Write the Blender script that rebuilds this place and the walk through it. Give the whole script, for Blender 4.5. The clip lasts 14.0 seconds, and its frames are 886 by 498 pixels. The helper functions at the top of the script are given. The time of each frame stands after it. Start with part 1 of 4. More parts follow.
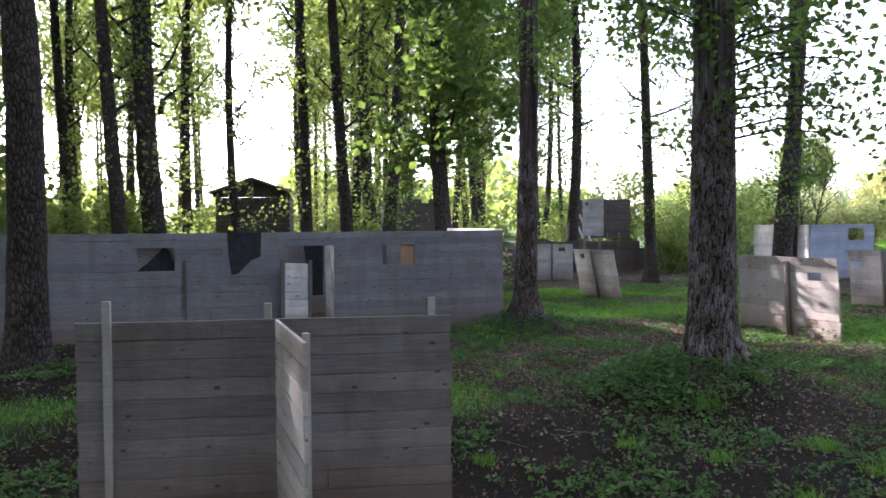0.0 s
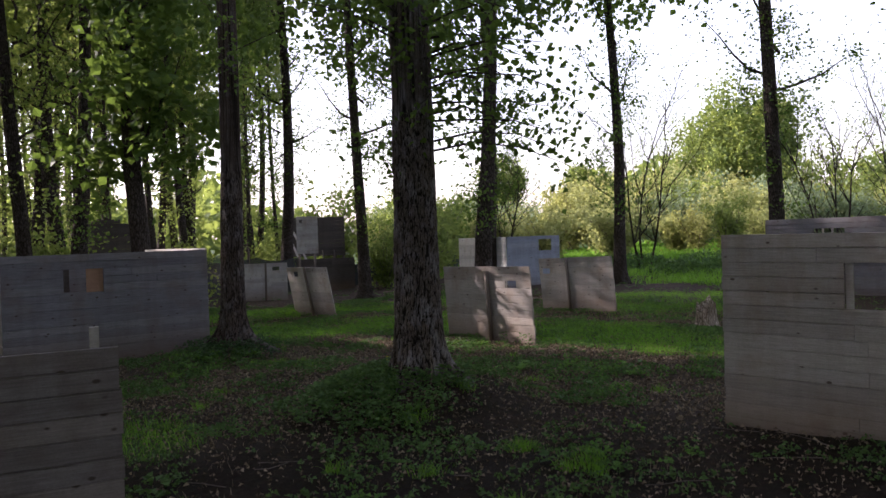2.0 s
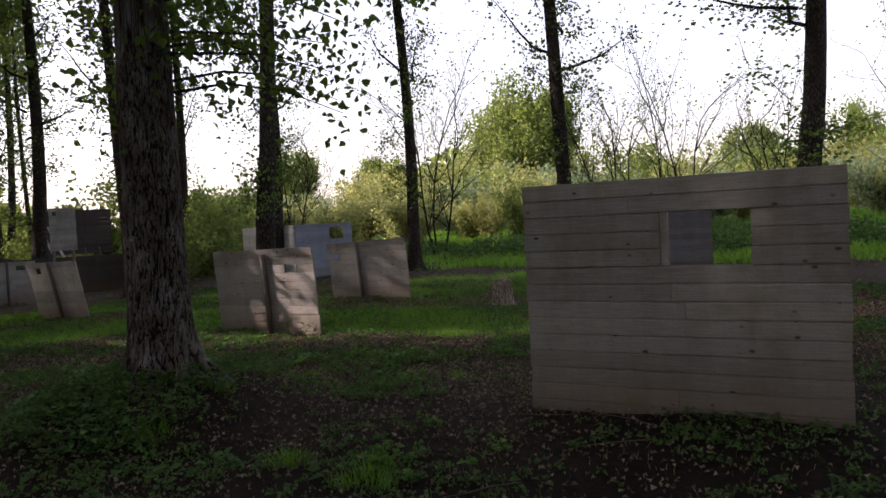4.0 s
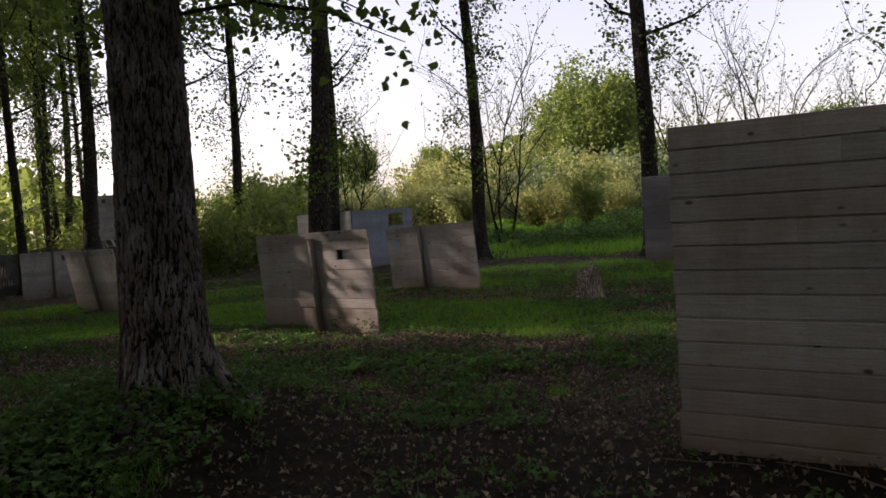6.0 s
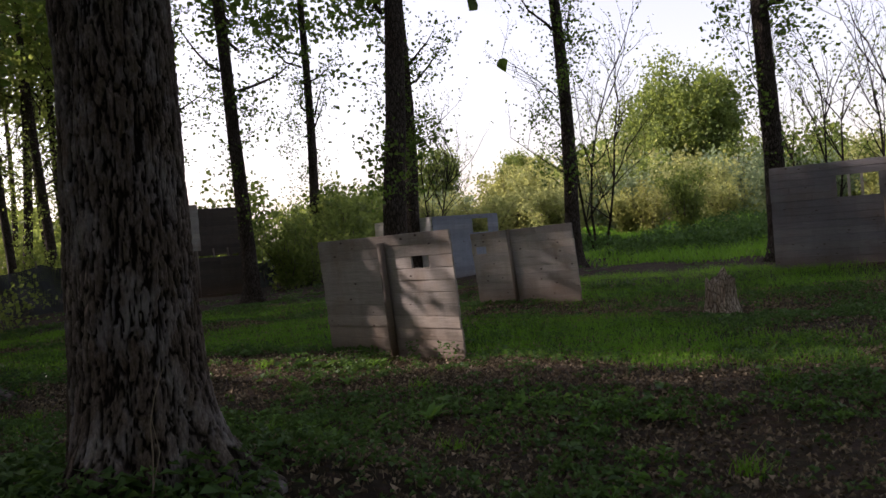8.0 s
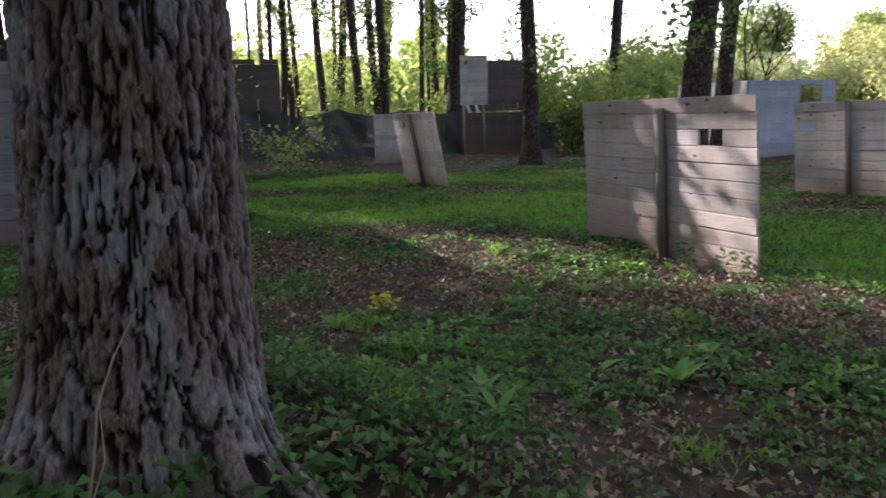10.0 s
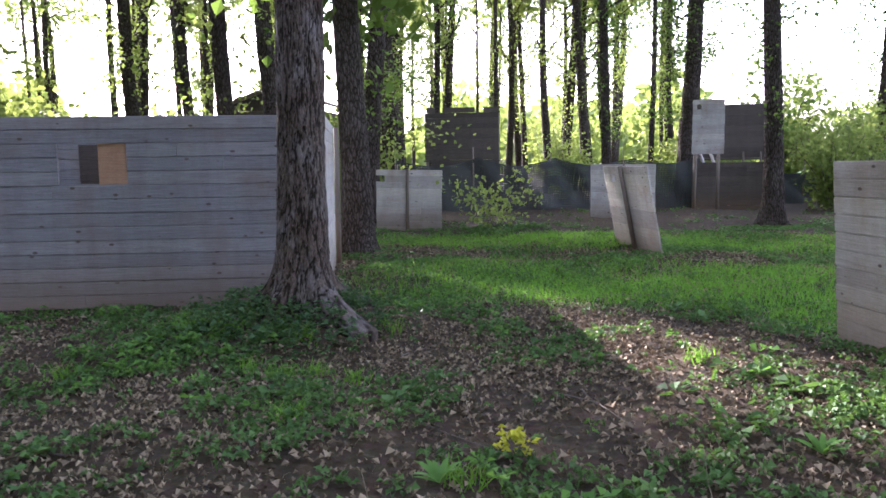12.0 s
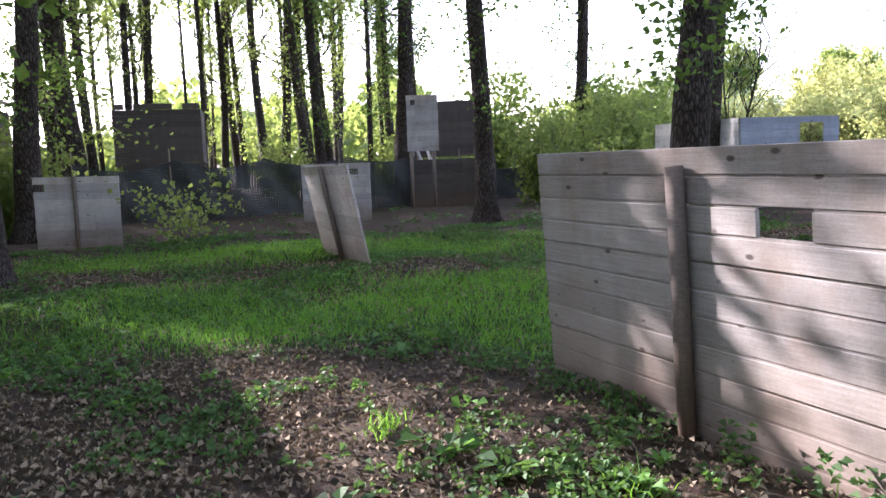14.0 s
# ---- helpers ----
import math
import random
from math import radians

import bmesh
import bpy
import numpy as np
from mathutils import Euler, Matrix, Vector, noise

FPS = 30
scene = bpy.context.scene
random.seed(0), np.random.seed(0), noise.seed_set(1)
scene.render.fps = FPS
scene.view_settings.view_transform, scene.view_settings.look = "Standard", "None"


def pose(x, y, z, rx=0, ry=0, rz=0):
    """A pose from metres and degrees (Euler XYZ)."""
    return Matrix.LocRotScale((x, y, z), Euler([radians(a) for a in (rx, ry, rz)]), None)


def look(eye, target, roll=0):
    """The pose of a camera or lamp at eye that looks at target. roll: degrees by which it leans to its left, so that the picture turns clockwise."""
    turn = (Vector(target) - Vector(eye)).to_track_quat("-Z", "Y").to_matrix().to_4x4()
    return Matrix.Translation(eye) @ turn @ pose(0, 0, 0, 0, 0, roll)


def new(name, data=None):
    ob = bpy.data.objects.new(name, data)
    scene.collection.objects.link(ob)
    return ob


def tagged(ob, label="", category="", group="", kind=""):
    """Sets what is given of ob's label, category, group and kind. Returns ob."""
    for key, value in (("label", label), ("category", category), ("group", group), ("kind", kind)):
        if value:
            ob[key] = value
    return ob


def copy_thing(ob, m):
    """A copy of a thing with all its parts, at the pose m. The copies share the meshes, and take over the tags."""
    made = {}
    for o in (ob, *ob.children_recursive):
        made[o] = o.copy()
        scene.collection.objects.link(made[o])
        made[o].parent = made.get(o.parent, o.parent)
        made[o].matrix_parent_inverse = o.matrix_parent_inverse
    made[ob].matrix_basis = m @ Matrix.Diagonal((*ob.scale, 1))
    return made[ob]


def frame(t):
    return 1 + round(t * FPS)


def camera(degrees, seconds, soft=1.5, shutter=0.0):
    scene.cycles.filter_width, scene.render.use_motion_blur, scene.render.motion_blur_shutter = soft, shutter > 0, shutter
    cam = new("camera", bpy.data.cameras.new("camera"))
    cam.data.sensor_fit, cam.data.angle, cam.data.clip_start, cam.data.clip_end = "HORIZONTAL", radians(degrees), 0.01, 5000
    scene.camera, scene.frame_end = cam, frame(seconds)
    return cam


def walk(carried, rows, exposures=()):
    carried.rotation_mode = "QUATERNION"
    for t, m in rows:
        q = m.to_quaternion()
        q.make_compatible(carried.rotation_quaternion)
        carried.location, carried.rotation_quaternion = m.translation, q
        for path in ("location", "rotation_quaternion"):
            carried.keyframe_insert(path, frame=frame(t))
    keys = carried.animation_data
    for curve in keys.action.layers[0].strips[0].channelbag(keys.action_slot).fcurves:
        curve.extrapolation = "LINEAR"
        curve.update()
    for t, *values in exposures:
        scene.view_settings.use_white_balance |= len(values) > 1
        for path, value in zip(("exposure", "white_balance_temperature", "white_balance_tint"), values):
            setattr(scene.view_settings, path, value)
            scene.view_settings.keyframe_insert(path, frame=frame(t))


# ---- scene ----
cam = camera(59.3, 14.0, shutter=0.1)
PATH = [
    (0, (2.256, 0.586, 2.179), (2.711, 2.533, 2.115), -0.4),
    (0.5, (2.361, 0.61, 2.176), (3.12, 2.46, 2.149), -0.4),
    (1, (2.405, 0.654, 2.263), (3.374, 2.403, 2.223), -1.0),
    (1.5, (2.565, 0.772, 2.168), (3.639, 2.459, 2.134), -0.2),
    (2, (2.638, 0.982, 2.119), (3.745, 2.648, 2.09), -1.9),
    (2.5, (2.784, 1.213, 2.018), (4.075, 2.74, 1.969), -2.9),
    (3, (3.177, 1.498, 1.886), (4.612, 2.891, 1.834), -2.8),
    (3.2, (3.319, 1.628, 1.859), (4.814, 2.955, 1.809), -3.5),
    (5.3, (4.923, 3.14, 1.603), (6.384, 4.504, 1.53), -2.5),
    (5.5, (5.044, 3.351, 1.602), (6.486, 4.735, 1.532), -2.6),
    (6, (5.324, 3.78, 1.563), (6.712, 5.218, 1.49), -3.7),
    (6.5, (5.647, 4.235, 1.506), (6.88, 5.81, 1.464), -3.5),
    (7, (6.026, 4.654, 1.428), (7.329, 6.172, 1.405), -3.7),
    (7.2, (6.168, 4.785, 1.43), (7.475, 6.298, 1.437), -4.2),
    (9.3, (7.682, 6.626, 1.404), (8.705, 8.336, 1.228), -5.9),
    (9.5, (7.851, 6.703, 1.395), (8.845, 8.426, 1.186), -5.8),
    (10, (8.085, 7.054, 1.415), (8.618, 8.95, 1.069), -1.0),
    (10.2, (8.135, 7.158, 1.434), (8.444, 9.104, 1.089), -1.6),
    (10.5, (8.303, 7.4, 1.484), (8.386, 9.366, 1.127), -2.0),
    (11, (8.541, 7.873, 1.495), (8.346, 9.839, 1.184), -1.2),
    (11.5, (8.676, 8.176, 1.51), (8.413, 10.143, 1.264), 0.5),
    (12, (8.873, 8.504, 1.539), (8.828, 10.491, 1.313), -0.7),
    (12.5, (9.088, 8.867, 1.538), (9.153, 10.84, 1.222), -0.7),
    (13, (9.29, 9.326, 1.545), (9.674, 11.266, 1.247), -1.3),
    (13.5, (9.544, 9.764, 1.506), (10.075, 11.675, 1.252), -1.3),
    (14, (9.706, 10.203, 1.514), (10.316, 12.093, 1.273), -2.0),
]
EXPOSURES = [(0.0, 2.75, 5650, 29), (1.0, 1.95, 5900, 30), (3.0, 1.35, 6250, 31), (5.5, 0.68, 6600, 29), (7.0, 0.75, 6600, 29), (9.3, 1.35, 6150, 30), (10.0, 2.25, 5850, 30), (10.6, 3.4, 5550, 31), (11.5, 3.3, 5600, 31), (12.5, 3.0, 5650, 31), (13.4, 2.95, 5650, 30), (14.0, 2.7, 5650, 30)]
walk(cam, [(t, look(eye, target, roll)) for t, eye, target, roll in PATH], EXPOSURES)

# ---- sky and sun ----
SUN_TO = Vector((-0.61, 0.792, 0.0)).normalized()
SUN_EL = radians(24)
world = bpy.data.worlds.new("world")
scene.world = world
world.use_nodes = True
wn = world.node_tree.nodes
sky = wn.new("ShaderNodeTexSky")
sky.sky_type = "NISHITA"
sky.sun_disc = False
sky.sun_elevation = SUN_EL
sky.sun_rotation = math.atan2(SUN_TO.x, SUN_TO.y)
sky.dust_density = 2.0
sky.air_density = 1.3
haze = wn.new("ShaderNodeHueSaturation")
haze.inputs["Saturation"].default_value = 0.5
haze.inputs["Value"].default_value = 1.1
world.node_tree.links.new(sky.outputs[0], haze.inputs["Color"])
world.node_tree.links.new(haze.outputs[0], wn["Background"].inputs[0])
wn["Background"].inputs[1].default_value = 0.15
sun = new("sun", bpy.data.lights.new("sun", "SUN"))
sun.data.energy = 4.1
sun.data.angle = radians(0.6)
sun.data.color = (1.0, 0.91, 0.77)
sun_dir = Vector((SUN_TO.x * math.cos(SUN_EL), SUN_TO.y * math.cos(SUN_EL), math.sin(SUN_EL)))
sun.matrix_world = look(tuple(sun_dir * 60), (0, 0, 0))


# ---- materials ----
def material(name, rough=0.8, spec=0.3):
    m = bpy.data.materials.new(name)
    m.use_nodes = True
    nt = m.node_tree
    b = nt.nodes["Principled BSDF"]
    b.inputs["Roughness"].default_value = rough
    b.inputs["Specular IOR Level"].default_value = spec
    return m, nt, b


def node(nt, kind, **values):
    n = nt.nodes.new(kind)
    for k, v in values.items():
        n.inputs[k].default_value = v
    return n


def ramp(nt, fac, stops):
    r = nt.nodes.new("ShaderNodeValToRGB")
    e = r.color_ramp.elements
    while len(e) < len(stops):
        e.new(0.5)
    for el, (p, c) in zip(e, stops):
        el.position, el.color = p, (*c, 1)
    nt.links.new(fac, r.inputs[0])
    return r.outputs[0]


def mix(nt, a, b, fac, kind="MIX"):
    m = nt.nodes.new("ShaderNodeMix")
    m.data_type, m.blend_type = "RGBA", kind
    for s, v in ((m.inputs[0], fac), (m.inputs[6], a), (m.inputs[7], b)):
        if isinstance(v, (float, int)):
            s.default_value = v
        elif isinstance(v, tuple):
            s.default_value = (*v, 1)
        else:
            nt.links.new(v, s)
    return m.outputs[2]


def coords(nt, scale, source="Object"):
    c = nt.nodes.new("ShaderNodeTexCoord")
    m = nt.nodes.new("ShaderNodeMapping")
    m.inputs["Scale"].default_value = scale
    nt.links.new(c.outputs[source], m.inputs[0])
    return m.outputs[0]


def noise_tex(nt, vec, scale, detail=4.0, rough=0.55):
    n = node(nt, "ShaderNodeTexNoise", Scale=scale, Detail=detail, Roughness=rough)
    nt.links.new(vec, n.inputs["Vector"])
    return n.outputs[0]


def bump(nt, b, height, strength, distance=0.01):
    n = node(nt, "ShaderNodeBump", Strength=strength, Distance=distance)
    nt.links.new(height, n.inputs["Height"])
    nt.links.new(n.outputs[0], b.inputs["Normal"])


def wood(name, dark, light, stain=(0.17, 0.11, 0.065), knots=True):
    """Weathered softwood planks; the grain runs along the local x."""
    m, nt, b = material(name, 0.75, 0.25)
    info = nt.nodes.new("ShaderNodeObjectInfo")
    base = coords(nt, (1, 1, 1))
    shift = nt.nodes.new("ShaderNodeVectorMath")
    shift.operation = "ADD"
    far = nt.nodes.new("ShaderNodeMath")
    far.operation = "MULTIPLY"
    far.inputs[1].default_value = 37.0
    nt.links.new(info.outputs["Random"], far.inputs[0])
    nt.links.new(base, shift.inputs[0])
    nt.links.new(far.outputs[0], shift.inputs[1])
    stretch = node(nt, "ShaderNodeMapping", Scale=(1.0, 9, 22))
    nt.links.new(shift.outputs[0], stretch.inputs[0])
    grain = noise_tex(nt, stretch.outputs[0], 3.6, 7, 0.7)
    blot = noise_tex(nt, base, 1.7, 5, 0.6)
    speck = noise_tex(nt, base, 60, 4, 0.7)
    mid = tuple((u + v) / 2 for u, v in zip(dark, light))
    col = ramp(nt, grain, [(0.25, dark), (0.5, mid), (0.75, light)])
    tint = ramp(nt, info.outputs["Random"], [(0.0, (0.80, 0.79, 0.79)), (0.5, (0.97, 0.97, 0.98)), (1.0, (1.12, 1.09, 1.05))])
    col = mix(nt, col, tint, 1.0, "MULTIPLY")
    col = mix(nt, col, ramp(nt, speck, [(0.3, (0.86, 0.86, 0.86)), (0.7, (1.1, 1.1, 1.1))]), 1.0, "MULTIPLY")
    # wide damp stains that cross the planks, and rain runs down the face
    col = mix(nt, col, stain, ramp(nt, blot, [(0.48, (0, 0, 0)), (0.72, (0.6, 0.6, 0.6))]))
    runs = noise_tex(nt, coords(nt, (5, 2, 0.8)), 1.0, 5, 0.65)
    col = mix(nt, col, ramp(nt, runs, [(0.35, (0.74, 0.72, 0.71)), (0.6, (1.06, 1.06, 1.07))]), 0.45, "MULTIPLY")
    if knots:
        kmap = node(nt, "ShaderNodeMapping", Scale=(0.8, 1.5, 1.5))
        nt.links.new(shift.outputs[0], kmap.inputs[0])
        v = node(nt, "ShaderNodeTexVoronoi", Scale=6.0)
        nt.links.new(kmap.outputs[0], v.inputs["Vector"])
        rgb = nt.nodes.new("ShaderNodeSeparateColor")
        nt.links.new(v.outputs["Color"], rgb.inputs[0])
        reach = nt.nodes.new("ShaderNodeMath")
        reach.operation = "ADD"
        nt.links.new(v.outputs[0], reach.inputs[0])
        nt.links.new(ramp(nt, rgb.outputs[0], [(0.45, (0.0, 0.0, 0.0)), (0.9, (0.14, 0.14, 0.14))]), reach.inputs[1])
        col = mix(nt, (0.05, 0.035, 0.025), col, ramp(nt, reach.outputs[0], [(0.09, (0.1, 0.1, 0.1)), (0.16, (1, 1, 1))]))
    # earth splashed on the foot of the boards
    geo = nt.nodes.new("ShaderNodeNewGeometry")
    xyz = nt.nodes.new("ShaderNodeSeparateXYZ")
    nt.links.new(geo.outputs["Position"], xyz.inputs[0])
    dirt = nt.nodes.new("ShaderNodeMath")
    dirt.operation = "MULTIPLY_ADD"
    dirt.inputs[1].default_value = 0.7
    nt.links.new(blot, dirt.inputs[0])
    nt.links.new(xyz.outputs[2], dirt.inputs[2])
    col = mix(nt, (0.12, 0.075, 0.045), col, ramp(nt, dirt.outputs[0], [(0.3, (0.25, 0.25, 0.25)), (0.95, (1, 1, 1))]))
    nt.links.new(col, b.inputs["Base Color"])
    bump(nt, b, grain, 0.35, 0.004)
    return m


def bark(name, dark, mid, light, plates=False, lichen=0.0):
    """Furrowed bark: long uneven plates parted by dark cracks. With plates, the cracks follow the modelled furrows."""
    m, nt, b = material(name, 0.9, 0.15)

    def cracks(scale, flat):
        vec = coords(nt, (1, 1, flat))
        warp = node(nt, "ShaderNodeTexNoise", Scale=scale * 0.8, Detail=3.0, Roughness=0.6)
        nt.links.new(vec, warp.inputs["Vector"])
        add = nt.nodes.new("ShaderNodeVectorMath")
        add.operation = "MULTIPLY_ADD"
        add.inputs[1].default_value = (1.1 / scale,) * 3
        nt.links.new(warp.outputs["Color"], add.inputs[0])
        nt.links.new(vec, add.inputs[2])
        v = node(nt, "ShaderNodeTexVoronoi", Scale=scale)
        v.feature = "DISTANCE_TO_EDGE"
        nt.links.new(add.outputs[0], v.inputs["Vector"])
        return v.outputs["Distance"]
    if plates:
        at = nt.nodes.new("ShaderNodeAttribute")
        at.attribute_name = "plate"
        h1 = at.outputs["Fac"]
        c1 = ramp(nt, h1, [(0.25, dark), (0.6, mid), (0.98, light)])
    else:
        h1 = cracks(24, 0.26)
        c1 = ramp(nt, h1, [(0.0, dark), (0.07, mid), (0.22, light)])
    h2 = cracks(46, 0.34)
    c2 = ramp(nt, h2, [(0.0, (0.7, 0.68, 0.66)), (0.12, (1.0, 1.0, 1.0)), (0.4, (1.15, 1.15, 1.15))])
    fine = noise_tex(nt, coords(nt, (1, 1, 0.45)), 110, 6, 0.75)
    patch = noise_tex(nt, coords(nt, (1, 1, 0.6)), 2.6, 5, 0.6)
    col = mix(nt, c1, c2, 1.0, "MULTIPLY")
    col = mix(nt, col, ramp(nt, fine, [(0.3, (0.5, 0.49, 0.48)), (0.7, (1.3, 1.28, 1.26))]), 1.0, "MULTIPLY")
    col = mix(nt, col, ramp(nt, patch, [(0.35, (0.68, 0.60, 0.54)), (0.65, (1.1, 1.1, 1.12))]), 1.0, "MULTIPLY")
    if lichen:
        spot = noise_tex(nt, coords(nt, (1, 1, 0.5)), 4.5, 6, 0.7)
        fac = mix(nt, ramp(nt, spot, [(0.5, (0, 0, 0)), (0.68, (lichen, lichen, lichen))]), ramp(nt, h1, [(0.2, (0, 0, 0)), (0.7, (1, 1, 1))]), 1.0, "MULTIPLY")
        col = mix(nt, col, (0.42, 0.42, 0.45), fac)
    nt.links.new(col, b.inputs["Base Color"])
    n = node(nt, "ShaderNodeBump", Strength=0.5 if plates else 0.8, Distance=0.02 if plates else 0.12)
    nt.links.new(h1, n.inputs["Height"])
    n2 = node(nt, "ShaderNodeBump", Strength=0.5, Distance=0.02)
    nt.links.new(h2, n2.inputs["Height"])
    nt.links.new(n.outputs[0], n2.inputs["Normal"])
    n3 = node(nt, "ShaderNodeBump", Strength=0.4, Distance=0.008)
    nt.links.new(fine, n3.inputs["Height"])
    nt.links.new(n2.outputs[0], n3.inputs["Normal"])
    nt.links.new(n3.outputs[0], b.inputs["Normal"])
    return m


def leafy(name, dark, light, through_col, trans=0.55, rough=0.6):
    """Leaves that let light through."""
    m, nt, b = material(name, rough, 0.2)
    geo = nt.nodes.new("ShaderNodeNewGeometry")
    col = ramp(nt, geo.outputs["Random Per Island"], [(0.0, dark), (1.0, light)])
    nt.links.new(col, b.inputs["Base Color"])
    t = nt.nodes.new("ShaderNodeBsdfTranslucent")
    tc = mix(nt, col, through_col, 0.6)
    nt.links.new(tc, t.inputs[0])
    ms = nt.nodes.new("ShaderNodeMixShader")
    ms.inputs[0].default_value = trans
    nt.links.new(b.outputs[0], ms.inputs[1])
    nt.links.new(t.outputs[0], ms.inputs[2])
    nt.links.new(ms.outputs[0], nt.nodes["Material Output"].inputs[0])
    return m


def plain(name, dark, light, rough=0.8, scale=8.0, strength=0.3):
    m, nt, b = material(name, rough)
    n = noise_tex(nt, coords(nt, (1, 1, 1)), scale, 6, 0.65)
    nt.links.new(ramp(nt, n, [(0.3, dark), (0.7, light)]), b.inputs["Base Color"])
    bump(nt, b, n, strength, 0.01)
    return m


WOOD = wood("weathered_planks", (0.235, 0.218, 0.195), (0.415, 0.39, 0.355))
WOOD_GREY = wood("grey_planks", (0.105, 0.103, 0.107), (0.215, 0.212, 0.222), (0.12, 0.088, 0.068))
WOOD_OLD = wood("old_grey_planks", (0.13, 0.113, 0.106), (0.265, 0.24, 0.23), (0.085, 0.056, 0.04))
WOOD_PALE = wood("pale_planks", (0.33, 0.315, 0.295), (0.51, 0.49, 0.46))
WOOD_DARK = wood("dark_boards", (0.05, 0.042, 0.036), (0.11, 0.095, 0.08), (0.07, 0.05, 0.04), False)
WOOD_BROWN = wood("brown_board", (0.22, 0.13, 0.08), (0.34, 0.21, 0.13), (0.2, 0.1, 0.06), False)
POST = wood("post_wood", (0.10, 0.082, 0.066), (0.19, 0.16, 0.13), (0.1, 0.07, 0.05), False)
BATTEN = wood("batten_wood", (0.32, 0.30, 0.27), (0.48, 0.45, 0.41), (0.25, 0.2, 0.15), False)
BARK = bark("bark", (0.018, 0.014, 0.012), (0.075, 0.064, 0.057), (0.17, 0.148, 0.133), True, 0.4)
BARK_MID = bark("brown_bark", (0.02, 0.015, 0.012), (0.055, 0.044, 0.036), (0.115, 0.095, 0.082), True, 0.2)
BARK_DARK = bark("dark_bark", (0.02, 0.017, 0.014), (0.044, 0.037, 0.031), (0.095, 0.081, 0.07))
STUMPWOOD = bark("stump_wood", (0.08, 0.06, 0.04), (0.32, 0.275, 0.22), (0.52, 0.46, 0.39))
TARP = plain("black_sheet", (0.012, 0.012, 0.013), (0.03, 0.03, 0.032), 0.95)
NET = plain("dark_netting", (0.028, 0.032, 0.03), (0.06, 0.065, 0.062), 0.9, 40)
ROOF = plain("felt_roof", (0.10, 0.08, 0.06), (0.2, 0.16, 0.12), 0.9, 12)
WIRE = plain("rusty_wire", (0.08, 0.06, 0.05), (0.16, 0.13, 0.1), 0.6)
# sunlight and bluish sky shade put into two plank colours
WOOD_SUNLIT = wood("sunlit_planks", (0.58, 0.57, 0.55), (0.78, 0.77, 0.75), (0.5, 0.46, 0.4))
WOOD_SKY_SHADE = wood("sky_shade_planks", (0.20, 0.225, 0.27), (0.33, 0.365, 0.43), (0.2, 0.2, 0.22))
LEAF = leafy("poplar_leaf", (0.02, 0.05, 0.012), (0.07, 0.125, 0.025), (0.22, 0.33, 0.05), 0.45)
LEAF_BACK = leafy("wood_leaf", (0.035, 0.08, 0.02), (0.15, 0.20, 0.05), (0.36, 0.44, 0.09), 0.55)
LEAF_SHRUB = leafy("shrub_leaf", (0.06, 0.105, 0.03), (0.145, 0.195, 0.06), (0.35, 0.42, 0.08), 0.55)
LEAF_PALE = leafy("willow_leaf", (0.16, 0.20, 0.075), (0.30, 0.33, 0.13), (0.5, 0.5, 0.15), 0.55)
LEAF_GREY = leafy("sallow_leaf", (0.11, 0.17, 0.10), (0.22, 0.28, 0.17), (0.3, 0.36, 0.15), 0.55)
LEAF_OCHRE = leafy("budding_leaf", (0.15, 0.17, 0.05), (0.28, 0.28, 0.10), (0.42, 0.43, 0.12), 0.55)
GRASS = leafy("grass_blade", (0.05, 0.14, 0.015), (0.13, 0.28, 0.032), (0.28, 0.55, 0.04), 0.45)
HERB = leafy("herb_leaf", (0.02, 0.055, 0.016), (0.08, 0.155, 0.045), (0.18, 0.32, 0.05), 0.3)
NETTLE = leafy("nettle_leaf", (0.015, 0.045, 0.018), (0.05, 0.10, 0.035), (0.12, 0.22, 0.04), 0.3)
DOCKS = [(9.2, 11.05), (9.59, 11.75), (8.54, 11.15), (8.4, 11.56), (7.89, 11.16), (7.84, 10.82), (8.79, 10.94), (9.27, 10.54), (8.74, 10.67), (10.28, 10.45), (9.97, 10.7), (9.13, 9.97), (11.76, 13.28), (11.45, 13.07), (10.74, 12.43), (10.28, 10.41), (9.22, 10.51), (10.84, 9.15), (8.76, 12.08)]
DOCK = leafy("dock_leaf", (0.05, 0.13, 0.025), (0.10, 0.21, 0.04), (0.22, 0.42, 0.05), 0.35)
STALK = plain("dry_stalk", (0.13, 0.10, 0.07), (0.24, 0.2, 0.15), 0.9)
YELLOW = leafy("yellow_herb", (0.35, 0.36, 0.02), (0.5, 0.5, 0.05), (0.6, 0.6, 0.05), 0.3)
LITTER = leafy("dead_leaf", (0.042, 0.031, 0.019), (0.28, 0.222, 0.152), (0.12, 0.08, 0.04), 0.1, 0.95)
LITTER_PALE = leafy("bleached_leaf", (0.10, 0.074, 0.046), (0.37, 0.305, 0.21), (0.2, 0.15, 0.08), 0.1, 0.95)
TWIG = plain("twig", (0.06, 0.05, 0.04), (0.15, 0.12, 0.1), 0.9)


